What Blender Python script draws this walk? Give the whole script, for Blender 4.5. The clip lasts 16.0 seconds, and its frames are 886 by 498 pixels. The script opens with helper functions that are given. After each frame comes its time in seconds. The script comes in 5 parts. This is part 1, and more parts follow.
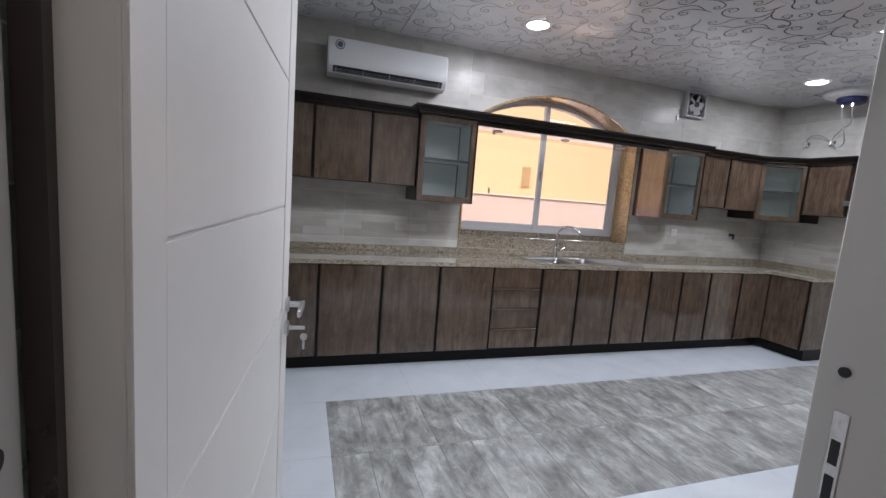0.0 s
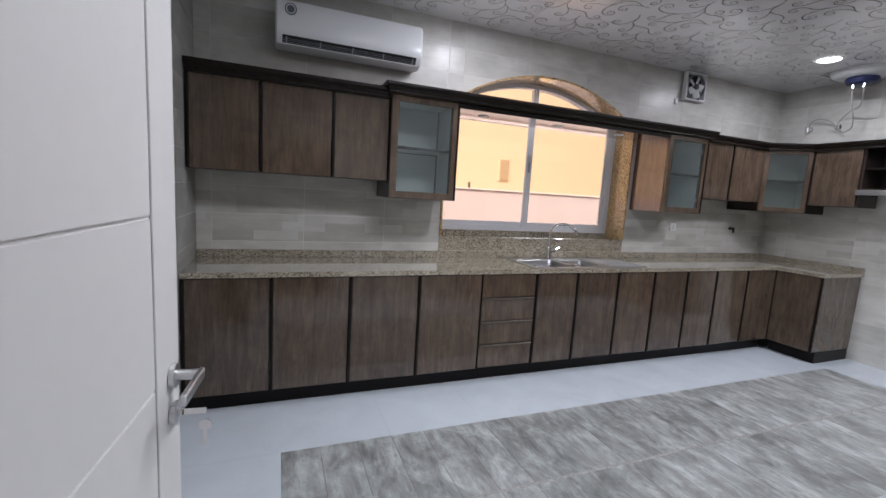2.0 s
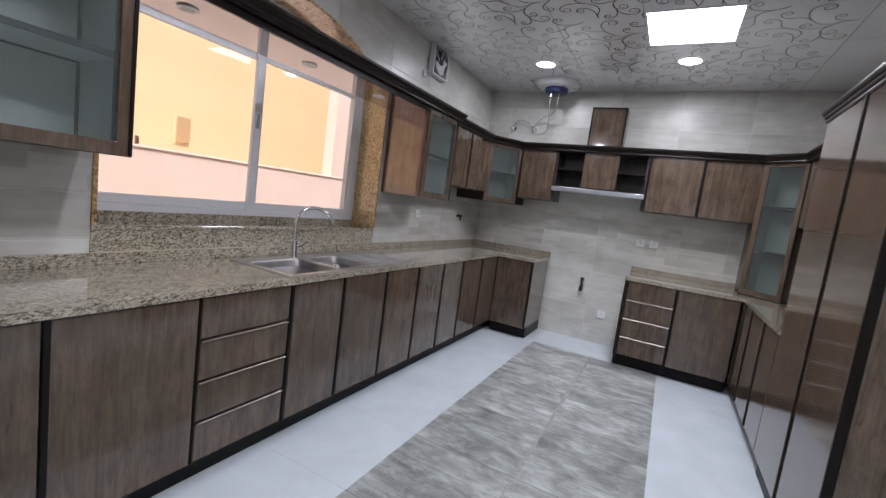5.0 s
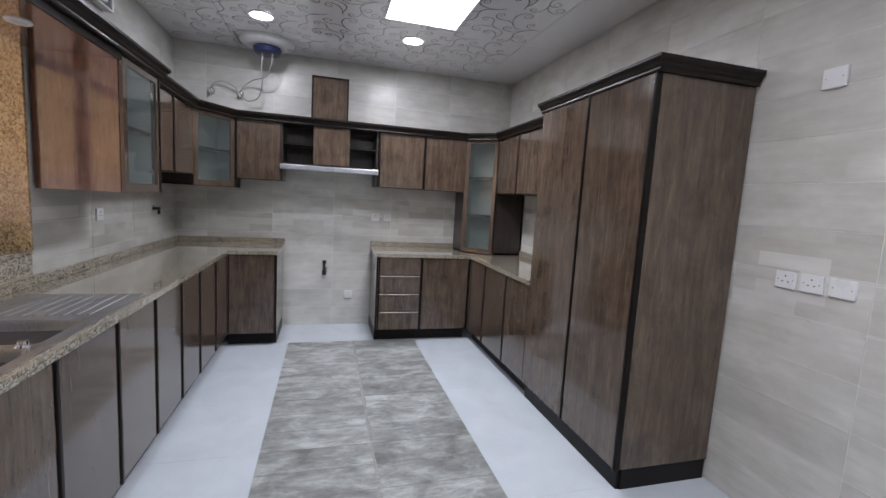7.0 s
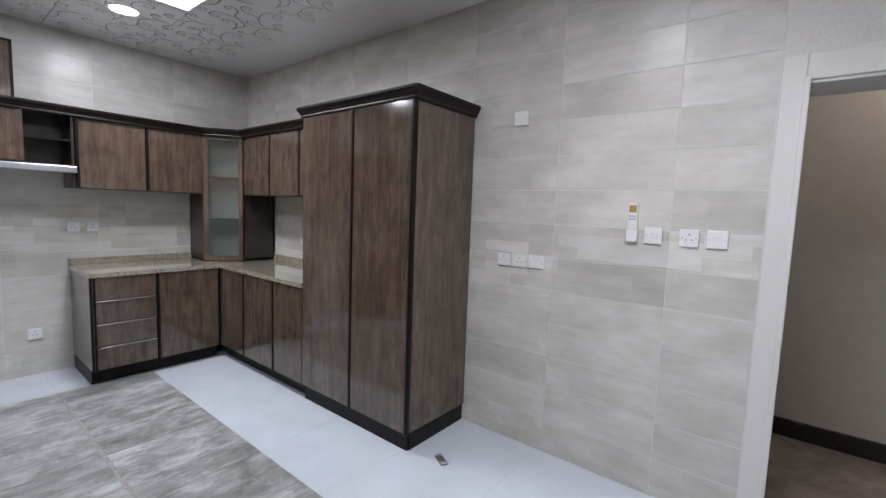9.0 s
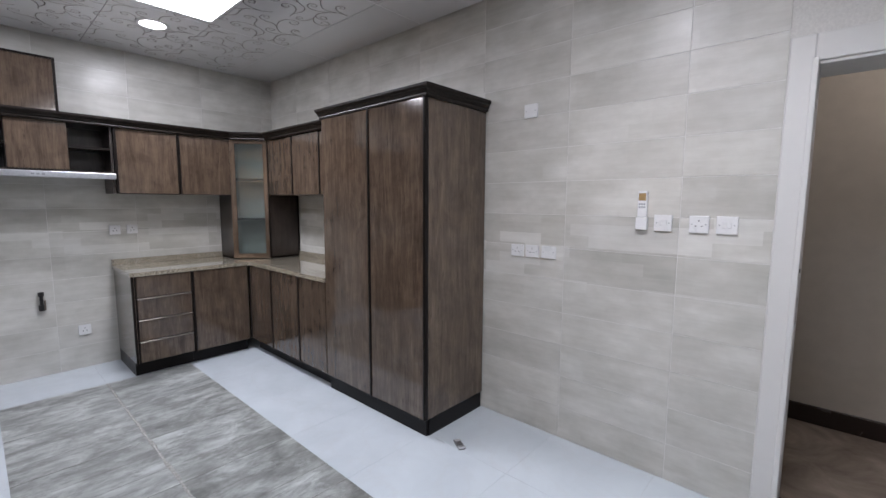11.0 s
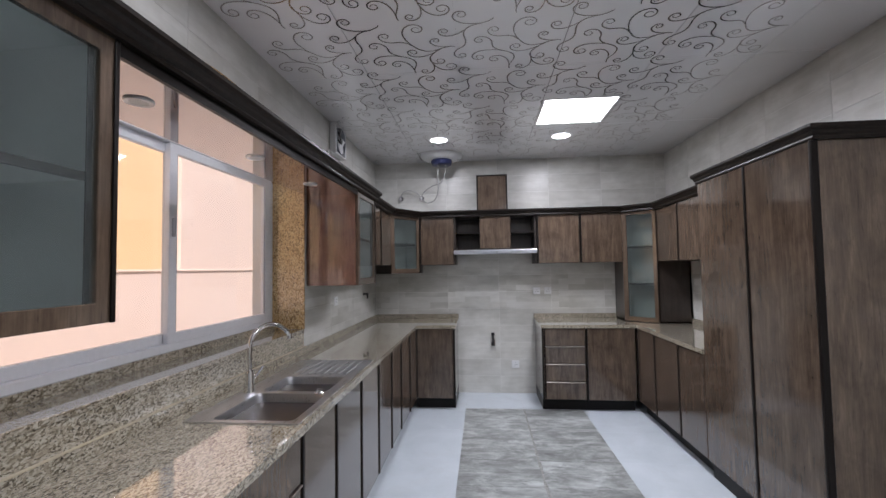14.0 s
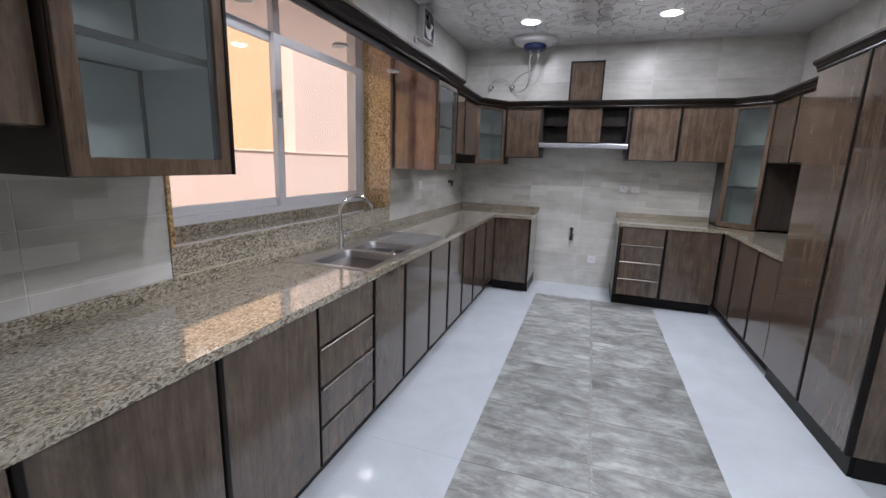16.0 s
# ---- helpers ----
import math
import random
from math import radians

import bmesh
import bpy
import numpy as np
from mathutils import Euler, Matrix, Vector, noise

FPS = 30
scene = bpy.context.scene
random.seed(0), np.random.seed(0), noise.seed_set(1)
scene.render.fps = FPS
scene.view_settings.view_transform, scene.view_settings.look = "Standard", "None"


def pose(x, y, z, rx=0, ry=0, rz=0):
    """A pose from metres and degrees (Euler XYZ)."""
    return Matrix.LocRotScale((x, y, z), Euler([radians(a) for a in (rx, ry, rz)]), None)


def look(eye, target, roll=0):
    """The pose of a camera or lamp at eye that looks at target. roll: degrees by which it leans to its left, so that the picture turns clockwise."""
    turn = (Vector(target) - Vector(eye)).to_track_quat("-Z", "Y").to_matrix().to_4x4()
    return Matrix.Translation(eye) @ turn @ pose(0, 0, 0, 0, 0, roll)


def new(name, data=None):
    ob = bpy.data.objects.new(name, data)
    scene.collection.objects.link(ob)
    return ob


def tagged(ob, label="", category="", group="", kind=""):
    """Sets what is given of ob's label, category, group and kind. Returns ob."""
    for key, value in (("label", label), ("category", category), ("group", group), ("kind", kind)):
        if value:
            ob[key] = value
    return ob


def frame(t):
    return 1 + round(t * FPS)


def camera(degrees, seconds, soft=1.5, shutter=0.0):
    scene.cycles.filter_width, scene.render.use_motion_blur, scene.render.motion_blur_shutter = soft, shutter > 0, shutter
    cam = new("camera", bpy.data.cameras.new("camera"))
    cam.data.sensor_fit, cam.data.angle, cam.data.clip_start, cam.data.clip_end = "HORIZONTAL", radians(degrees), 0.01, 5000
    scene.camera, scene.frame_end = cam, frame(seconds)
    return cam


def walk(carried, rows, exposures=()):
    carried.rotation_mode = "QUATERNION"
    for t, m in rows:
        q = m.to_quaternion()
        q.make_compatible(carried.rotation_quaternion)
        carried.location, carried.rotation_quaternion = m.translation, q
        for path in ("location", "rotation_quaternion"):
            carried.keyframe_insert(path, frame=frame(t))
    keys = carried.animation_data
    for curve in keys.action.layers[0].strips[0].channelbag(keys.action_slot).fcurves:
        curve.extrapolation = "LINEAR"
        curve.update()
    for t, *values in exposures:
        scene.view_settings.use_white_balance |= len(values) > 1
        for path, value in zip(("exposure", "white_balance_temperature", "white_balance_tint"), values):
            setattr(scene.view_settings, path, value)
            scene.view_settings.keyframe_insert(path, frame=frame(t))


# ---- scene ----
cam = camera(92.3, 16.0)
PATH = [
    (0, (0.143, 0.586, 1.451), (0.773, 2.468, 1.204), 4.5),
    (0.5, (0.144, 0.645, 1.453), (0.822, 2.511, 1.208), 4.0),
    (1, (0.215, 0.781, 1.448), (0.908, 2.642, 1.207), 3.3),
    (1.5, (0.277, 0.932, 1.465), (0.972, 2.79, 1.217), 3.3),
    (2, (0.303, 1.119, 1.455), (1.033, 2.962, 1.193), 3.5),
    (2.5, (0.324, 1.248, 1.46), (1.271, 2.991, 1.201), 4.7),
    (3, (0.368, 1.389, 1.471), (1.39, 3.087, 1.206), 4.4),
    (3.2, (0.411, 1.463, 1.462), (1.469, 3.141, 1.205), 3.7),
    (5.3, (0.708, 2.443, 1.386), (2.566, 3.15, 1.168), 6.8),
    (5.5, (0.721, 2.547, 1.421), (2.631, 3.097, 1.2), 5.6),
    (6, (0.74, 2.777, 1.45), (2.728, 2.84, 1.233), 2.6),
    (6.5, (0.863, 2.937, 1.434), (2.836, 2.7, 1.209), 3.4),
    (7, (1.015, 3.087, 1.458), (2.929, 2.555, 1.23), 3.3),
    (7.5, (1.105, 3.264, 1.461), (2.947, 2.512, 1.258), 2.8),
    (8, (1.141, 3.401, 1.484), (2.846, 2.375, 1.286), 2.4),
    (8.5, (1.112, 3.414, 1.488), (2.662, 2.163, 1.302), 2.5),
    (8.7, (1.087, 3.417, 1.49), (2.524, 2.037, 1.306), 2.6),
    (9.2, (1.065, 3.43, 1.493), (2.17, 1.765, 1.299), 1.6),
    (9.75, (1.035, 3.44, 1.496), (1.815, 1.615, 1.283), 0.6),
    (10.3, (1.008, 3.45, 1.499), (1.738, 1.605, 1.272), -0.2),
    (10.8, (0.985, 3.457, 1.5), (2.081, 1.8, 1.268), -0.5),
    (11, (0.96, 3.439, 1.496), (2.291, 1.963, 1.277), 0.3),
    (11.5, (0.894, 3.436, 1.505), (2.659, 2.519, 1.298), 1.3),
    (12, (0.829, 3.459, 1.505), (2.778, 3.013, 1.451), 0.3),
    (12.5, (0.695, 3.505, 1.52), (2.619, 3.088, 1.872), 1.7),
    (13, (0.597, 3.481, 1.54), (2.506, 3.069, 1.967), 1.5),
    (13.5, (0.561, 3.346, 1.543), (2.507, 3.224, 1.988), -1.6),
    (14, (0.569, 3.203, 1.52), (2.558, 3.387, 1.609), -0.9),
    (14.5, (0.579, 3.147, 1.49), (2.546, 3.398, 1.235), -0.7),
    (15, (0.573, 3.12, 1.474), (2.517, 3.416, 1.11), -0.7),
    (15.5, (0.469, 3.072, 1.479), (2.389, 3.48, 1.098), -0.4),
    (16, (0.348, 2.926, 1.463), (2.206, 3.553, 1.065), 1.9),
]
walk(cam, [(t, look(eye, target, roll)) for t, eye, target, roll in PATH], [(0.0, 0.05, 6480, 17), (16.0, 0.05, 6480, 17)])

# ---- world, sun and large lights ----
world = bpy.data.worlds.new("world")
scene.world = world
world.use_nodes = True
wn = world.node_tree
sky = wn.nodes.new("ShaderNodeTexSky")
sky.sky_type, sky.sun_disc = "NISHITA", False
sky.dust_density, sky.air_density = 3.0, 1.3
sky.sun_elevation, sky.sun_rotation = radians(50.0), radians(224.4)
wn.nodes["Background"].inputs["Strength"].default_value = 0.15
wn.links.new(sky.outputs[0], wn.nodes["Background"].inputs["Color"])
sun = new("sun", bpy.data.lights.new("sun", "SUN"))
sun.data.energy, sun.data.angle, sun.data.color = 4.7, radians(0.5), (1.0, 0.97, 0.93)
sun.matrix_world = look((-9.0, -9.2, 15.3), (0.0, 0.0, 0.0))

LEDS = [(4.245, 2.395), (1.25, 2.395)]
LED_WATTS = [20.0, 17.5]
SPOTS = [(1.85, 3.765), (1.87, 2.365), (4.90, 3.63), (4.93, 2.385)]
SOFFIT_SPOTS = [1.85, 2.57, 3.25]
WEST, EAST, SOUTH, NORTH, CEIL = -0.225, 5.83, 1.015, 4.54, 2.846


def area_lamp(name, place, size, watts, colour, shape="DISK", spread=180):
    data = bpy.data.lights.new(name, "AREA")
    data.shape, data.size, data.energy, data.color = shape, size, watts, colour
    data.spread = radians(spread)
    ob = new(name, data)
    ob.location = place
    return ob


for (lx, ly), lw_ in zip(LEDS, LED_WATTS):
    area_lamp("led_panel_lamp", (lx, ly, CEIL - 0.03), 0.54, lw_, (0.88, 0.94, 1.0), "SQUARE", 136)
for sx, sy in SPOTS:
    area_lamp("downlight_lamp", (sx, sy, CEIL - 0.025), 0.13, 13.5, (0.89, 0.93, 1.0))
# fill light added to brighten the corridor; no fitting is known there
area_lamp("corridor_fill_lamp", (0.4, 0.25, CEIL - 0.03), 0.16, 5.2, (1.0, 0.93, 0.84))


# ---- materials ----
def material(name, rough=0.5, metal=0.0, coat=0.0):
    m = bpy.data.materials.new(name)
    m.use_nodes = True
    b = m.node_tree.nodes["Principled BSDF"]
    b.inputs["Roughness"].default_value = rough
    b.inputs["Metallic"].default_value = metal
    b.inputs["Coat Weight"].default_value = coat
    b.inputs["Coat Roughness"].default_value = 0.06
    return m, m.node_tree, b


def node(nt, kind, **values):
    n = nt.nodes.new(kind)
    for k, v in values.items():
        n.inputs[k].default_value = v
    return n


def coords(nt, scale=(1, 1, 1), kind="Object", turn=(0, 0, 0)):
    tc = nt.nodes.new("ShaderNodeTexCoord")
    mp = nt.nodes.new("ShaderNodeMapping")
    mp.inputs["Scale"].default_value = scale
    mp.inputs["Rotation"].default_value = turn
    nt.links.new(tc.outputs[kind], mp.inputs["Vector"])
    return mp.outputs[0]


def world_coords(nt, scale=(1, 1, 1), turn=(0, 0, 0)):
    g = nt.nodes.new("ShaderNodeNewGeometry")
    mp = nt.nodes.new("ShaderNodeMapping")
    mp.inputs["Scale"].default_value = scale
    mp.inputs["Rotation"].default_value = turn
    nt.links.new(g.outputs["Position"], mp.inputs["Vector"])
    return mp.outputs[0]


def noise_of(nt, vec, scale, detail=4.0, rough=0.55, distortion=0.0):
    n = node(nt, "ShaderNodeTexNoise", Scale=scale, Detail=detail, Roughness=rough, Distortion=distortion)
    nt.links.new(vec, n.inputs["Vector"])
    return n.outputs["Fac"]


def ramp(nt, fac, stops):
    r = nt.nodes.new("ShaderNodeValToRGB")
    els = r.color_ramp.elements
    while len(els) < len(stops):
        els.new(0.5)
    for e, (p, c) in zip(els, stops):
        e.position, e.color = p, (*c, 1)
    nt.links.new(fac, r.inputs[0])
    return r.outputs[0]


def mix(nt, fac, a, b, mode="MIX"):
    m = nt.nodes.new("ShaderNodeMix")
    m.data_type, m.blend_type = "RGBA", mode
    for slot, v in ((0, fac), (6, a), (7, b)):
        if isinstance(v, (int, float)):
            m.inputs[slot].default_value = v
        elif isinstance(v, tuple):
            m.inputs[slot].default_value = (*v, 1)
        else:
            nt.links.new(v, m.inputs[slot])
    return m.outputs[2]


def bump(nt, b, height, strength=0.2, distance=0.002):
    n = node(nt, "ShaderNodeBump", Strength=strength, Distance=distance)
    nt.links.new(height, n.inputs["Height"])
    nt.links.new(n.outputs[0], b.inputs["Normal"])


def maths(nt, op, a, b=0.0):
    n = nt.nodes.new("ShaderNodeMath")
    n.operation = op
    for i, v in enumerate((a, b)):
        if isinstance(v, (int, float)):
            n.inputs[i].default_value = v
        else:
            nt.links.new(v, n.inputs[i])
    return n.outputs[0]


def plain(name, colour, rough=0.5, metal=0.0, coat=0.0, grain=60.0, vary=0.08, spec=0.5):
    m, nt, b = material(name, rough, metal, coat)
    b.inputs["Specular IOR Level"].default_value = spec
    f = noise_of(nt, coords(nt), grain, 5)
    low = tuple(c * (1 - vary) for c in colour)
    high = tuple(min(1, c * (1 + vary)) for c in colour)
    nt.links.new(ramp(nt, f, [(0.3, low), (0.7, high)]), b.inputs["Base Color"])
    f2 = noise_of(nt, coords(nt), 7.0, 3)
    mr = node(nt, "ShaderNodeMapRange", **{"To Min": max(0.02, rough * 0.8), "To Max": min(1, rough * 1.25)})
    nt.links.new(f2, mr.inputs[0])
    nt.links.new(mr.outputs[0], b.inputs["Roughness"])
    return m


def laminate(name, dark, mid, light, rough=0.12, gloss=0.5):
    """Glossy wood-print laminate with vertical grain, each piece with its own stretch of the print."""
    m, nt, b = material(name, rough, 0.0, gloss)
    info = nt.nodes.new("ShaderNodeObjectInfo")
    g = nt.nodes.new("ShaderNodeNewGeometry")
    add = nt.nodes.new("ShaderNodeVectorMath")
    add.operation = "MULTIPLY_ADD"
    nt.links.new(info.outputs["Random"], add.inputs[0])
    add.inputs[1].default_value = (7.0, 5.0, 11.0)
    nt.links.new(g.outputs["Position"], add.inputs[2])

    def stretch(s):
        mp = nt.nodes.new("ShaderNodeMapping")
        mp.inputs["Scale"].default_value = s
        nt.links.new(add.outputs[0], mp.inputs["Vector"])
        return mp.outputs[0]
    fine = noise_of(nt, stretch((120, 120, 7)), 1.0, 5, 0.65)
    band = noise_of(nt, stretch((22, 22, 2.6)), 1.0, 6, 0.7, 0.5)
    cloud = noise_of(nt, stretch((6, 6, 5.5)), 1.0, 6, 0.68, 0.6)
    ticks = noise_of(nt, stretch((75, 75, 9)), 1.0, 3, 0.6, 0.3)
    wear = noise_of(nt, stretch((40, 40, 3.2)), 1.0, 5, 0.7, 0.4)
    col = ramp(nt, band, [(0.32, dark), (0.50, mid), (0.70, light)])
    fc = ramp(nt, fine, [(0.36, (0.74, 0.73, 0.72)), (0.62, (1.08, 1.08, 1.08))])
    col = mix(nt, 0.7, col, fc, "MULTIPLY")
    cc = ramp(nt, cloud, [(0.3, (0.70, 0.68, 0.66)), (0.5, (1.0, 1.0, 1.0)), (0.72, (1.22, 1.22, 1.22))])
    col = mix(nt, 0.9, col, cc, "MULTIPLY")
    col = mix(nt, ramp(nt, ticks, [(0.60, (0, 0, 0)), (0.70, (0.55, 0.55, 0.55))]), col, tuple(c * 0.45 for c in dark))
    col = mix(nt, ramp(nt, wear, [(0.60, (0, 0, 0)), (0.72, (0.35, 0.35, 0.35))]), col, tuple(c * 1.45 for c in light))
    hue = mix(nt, info.outputs["Random"], (0.92, 0.92, 0.93), (1.08, 1.06, 1.04))
    col = mix(nt, 1.0, col, hue, "MULTIPLY")
    nt.links.new(col, b.inputs["Base Color"])
    bump(nt, b, fine, 0.06, 0.0006)
    return m


WOOD = laminate("brown_gloss_laminate", (0.069, 0.048, 0.034), (0.098, 0.0695, 0.0495), (0.138, 0.101, 0.0745))
RED_WOOD = laminate("reddish_gloss_laminate", (0.135, 0.062, 0.041), (0.19, 0.092, 0.060), (0.25, 0.130, 0.090), 0.06, 1.0)
RED_WOOD.node_tree.nodes["Principled BSDF"].inputs["Coat IOR"].default_value = 1.7
GLOSS_SOFFIT = laminate("mirror_gloss_reddish_panel", (0.135, 0.062, 0.041), (0.19, 0.092, 0.060), (0.25, 0.130, 0.090), 0.04, 1.0)
GLOSS_SOFFIT.node_tree.nodes["Principled BSDF"].inputs["Coat IOR"].default_value = 2.9
GLOSS_SOFFIT.node_tree.nodes["Principled BSDF"].inputs["Coat Roughness"].default_value = 0.02
CARCASS = laminate("dark_brown_carcass", (0.020, 0.0145, 0.012), (0.030, 0.022, 0.0185), (0.043, 0.032, 0.027), 0.3, 0.2)
DARK = plain("dark_bronze_profile", (0.009, 0.0068, 0.006), 0.34, spec=0.18)
CORNICE_WOOD = laminate("dark_brown_cornice", (0.008, 0.0058, 0.0047), (0.013, 0.0092, 0.0072), (0.020, 0.0145, 0.0115), 0.34, 0.0)
CORNICE_WOOD.node_tree.nodes["Principled BSDF"].inputs["Specular IOR Level"].default_value = 0.22
PLINTH = plain("black_brown_plinth", (0.008, 0.0065, 0.0065), 0.38, spec=0.2)
BRONZE = plain("satin_bronze_metal", (0.24, 0.205, 0.18), 0.36, 1.0)
CHROME = plain("chrome", (0.78, 0.78, 0.79), 0.07, 1.0, vary=0.02)
LINER = plain("white_melamine", (0.53, 0.56, 0.555), 0.4, vary=0.02)
WHITE_PAINT = plain("white_lacquer", (0.63, 0.63, 0.62), 0.45, 0.0, 0.0, 25, 0.01)
WHITE_PLASTIC = plain("white_plastic", (0.74, 0.75, 0.76), 0.28, vary=0.02)
GREY_PLASTIC = plain("grey_plastic", (0.30, 0.32, 0.35), 0.35)
BLACK = plain("black_plastic", (0.012, 0.012, 0.013), 0.4)
BLUE_CAP = plain("dark_blue_plastic", (0.016, 0.022, 0.075), 0.35)
WINDOW_WHITE = plain("white_window_profile", (0.70, 0.71, 0.74), 0.32, vary=0.03)
CORRIDOR_WALL = plain("cream_wall_paint", (0.52, 0.47, 0.41), 0.6, grain=12, vary=0.04)
BASE_DARK = plain("dark_brown_skirting", (0.022, 0.014, 0.012), 0.25)
GROUT = plain("pale_grout", (0.66, 0.655, 0.635), 0.85, grain=120)
CREAM_JOINT = plain("cream_joint", (0.42, 0.36, 0.26), 0.7)
FLOOR_GROUT = plain("pale_floor_grout", (0.54, 0.55, 0.57), 0.7, grain=120)
DARK_GROUT = plain("dark_grout", (0.30, 0.30, 0.285), 0.9, grain=60, vary=0.3)
YELLOW_WALL = plain("yellow_render", (0.82, 0.60, 0.37), 0.85, grain=30, vary=0.04)
PINK_WALL = plain("pale_pink_render", (0.82, 0.655, 0.575), 0.85, grain=30, vary=0.03)
# yard colour raised to bounce daylight up to the ceiling
BOUNCE_GROUND = plain("bounce_pale_ground", (0.74, 0.68, 0.61), 0.9, grain=20, vary=0.15)
RUBBER = plain("grey_hose", (0.34, 0.34, 0.33), 0.4)


def steel():
    m, nt, b = material("brushed_steel", 0.24, 1.0)
    f = noise_of(nt, coords(nt, (6, 240, 60)), 1.0, 4)
    nt.links.new(ramp(nt, f, [(0.3, (0.60, 0.60, 0.61)), (0.7, (0.74, 0.74, 0.75))]), b.inputs["Base Color"])
    nt.links.new(ramp(nt, f, [(0.3, (0.26, 0.26, 0.26)), (0.7, (0.42, 0.42, 0.42))]), b.inputs["Roughness"])
    return m


STEEL = steel()


def granite(name, tones, rough=0.07, grain=190.0):
    m, nt, b = material(name, rough, 0.0, 1.0)
    b.inputs["Coat IOR"].default_value = 1.55
    vec = world_coords(nt, (0.6, 1.2, 0.9), (0, 0, radians(32)))
    v = node(nt, "ShaderNodeTexVoronoi", Scale=grain)
    wob = noise_of(nt, vec, 40.0, 3)
    warp = mix(nt, 0.018, vec, wob, "ADD")
    nt.links.new(warp, v.inputs["Vector"])
    sep = nt.nodes.new("ShaderNodeSeparateColor")
    nt.links.new(v.outputs["Color"], sep.inputs[0])
    drift = noise_of(nt, world_coords(nt, (1, 1, 1)), 9.0, 4, 0.6)
    val = maths(nt, "ADD", maths(nt, "MULTIPLY", sep.outputs[0], 0.62), maths(nt, "MULTIPLY", drift, 0.40))
    col = ramp(nt, val, [(0.12, tones[0]), (0.27, tones[1]), (0.46, tones[2]), (0.72, tones[3])])
    specks = noise_of(nt, vec, 210.0, 2)
    col = mix(nt, ramp(nt, specks, [(0.60, (0, 0, 0)), (0.68, (0.8, 0.8, 0.8))]), col, tones[0])
    nt.links.new(col, b.inputs["Base Color"])
    return m


GRANITE = granite("beige_speckled_granite", [(0.034, 0.029, 0.021), (0.145, 0.122, 0.085), (0.300, 0.262, 0.197), (0.47, 0.43, 0.352)])
GOLD_GRANITE = granite("golden_brown_granite", [(0.05, 0.03, 0.016), (0.27, 0.16, 0.065), (0.50, 0.32, 0.135), (0.64, 0.46, 0.24)], 0.12, 105.0)


def wall_tile(name, tone=1.0, planks=0.09):
    """Weathered-timber print on pale grey porcelain."""
    m, nt, b = material(name, 0.32)
    info = nt.nodes.new("ShaderNodeObjectInfo")
    g = nt.nodes.new("ShaderNodeNewGeometry")
    sep = nt.nodes.new("ShaderNodeSeparateXYZ")
    nt.links.new(g.outputs["Position"], sep.inputs[0])
    flat = nt.nodes.new("ShaderNodeCombineXYZ")
    nt.links.new(maths(nt, "ADD", sep.outputs[0], sep.outputs[1]), flat.inputs[0])
    nt.links.new(sep.outputs[2], flat.inputs[1])
    nt.links.new(maths(nt, "MULTIPLY", info.outputs["Random"], 9.0), flat.inputs[2])

    def stretch(s):
        mp = nt.nodes.new("ShaderNodeMapping")
        mp.inputs["Scale"].default_value = s
        nt.links.new(flat.outputs[0], mp.inputs["Vector"])
        return mp.outputs[0]
    brick = node(nt, "ShaderNodeTexBrick", Scale=1.0)
    brick.offset = 0.37
    brick.inputs["Brick Width"].default_value = 0.3125
    brick.inputs["Row Height"].default_value = 0.0685
    brick.inputs["Mortar Size"].default_value = 0.0
    brick.inputs["Color1"].default_value = (0, 0, 0, 1)
    brick.inputs["Color2"].default_value = (1, 1, 1, 1)
    nt.links.new(stretch((1, 1, 1)), brick.inputs["Vector"])
    patch = noise_of(nt, stretch((1.3, 2.6, 1)), 1.0, 2)
    dark = maths(nt, "MULTIPLY", brick.outputs["Color"], ramp(nt, patch, [(0.44, (0, 0, 0)), (0.56, (1, 1, 1))]))
    streak = noise_of(nt, stretch((3.0, 26, 1)), 1.0, 6, 0.65)
    cloud = noise_of(nt, stretch((3.2, 5, 1)), 1.0, 4, 0.6)
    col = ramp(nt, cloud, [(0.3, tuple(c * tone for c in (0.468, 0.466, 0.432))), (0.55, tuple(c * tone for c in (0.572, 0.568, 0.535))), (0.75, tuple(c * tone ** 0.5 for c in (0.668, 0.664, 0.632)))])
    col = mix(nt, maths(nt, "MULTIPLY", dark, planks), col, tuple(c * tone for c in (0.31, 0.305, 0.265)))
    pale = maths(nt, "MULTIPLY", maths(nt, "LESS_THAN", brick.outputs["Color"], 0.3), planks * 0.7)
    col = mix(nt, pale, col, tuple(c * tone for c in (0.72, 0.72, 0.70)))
    col = mix(nt, 0.4, col, ramp(nt, streak, [(0.34, (0.82, 0.81, 0.79)), (0.62, (1.06, 1.06, 1.06))]), "MULTIPLY")
    hue = mix(nt, info.outputs["Random"], (0.93, 0.93, 0.93), (1.06, 1.06, 1.06))
    nt.links.new(mix(nt, 1.0, col, hue, "MULTIPLY"), b.inputs["Base Color"])
    bump(nt, b, streak, 0.12, 0.001)
    return m


WALL_TILE = wall_tile("pale_grey_cement_tile")
DECOR_TILE = wall_tile("pale_grey_timber_print_tile", 1.0, 0.5)
# same tile print at about half tone, for the west end wall
HALF_TONE_TILE = wall_tile("half_tone_timber_print_tile", 0.5, 0.4)


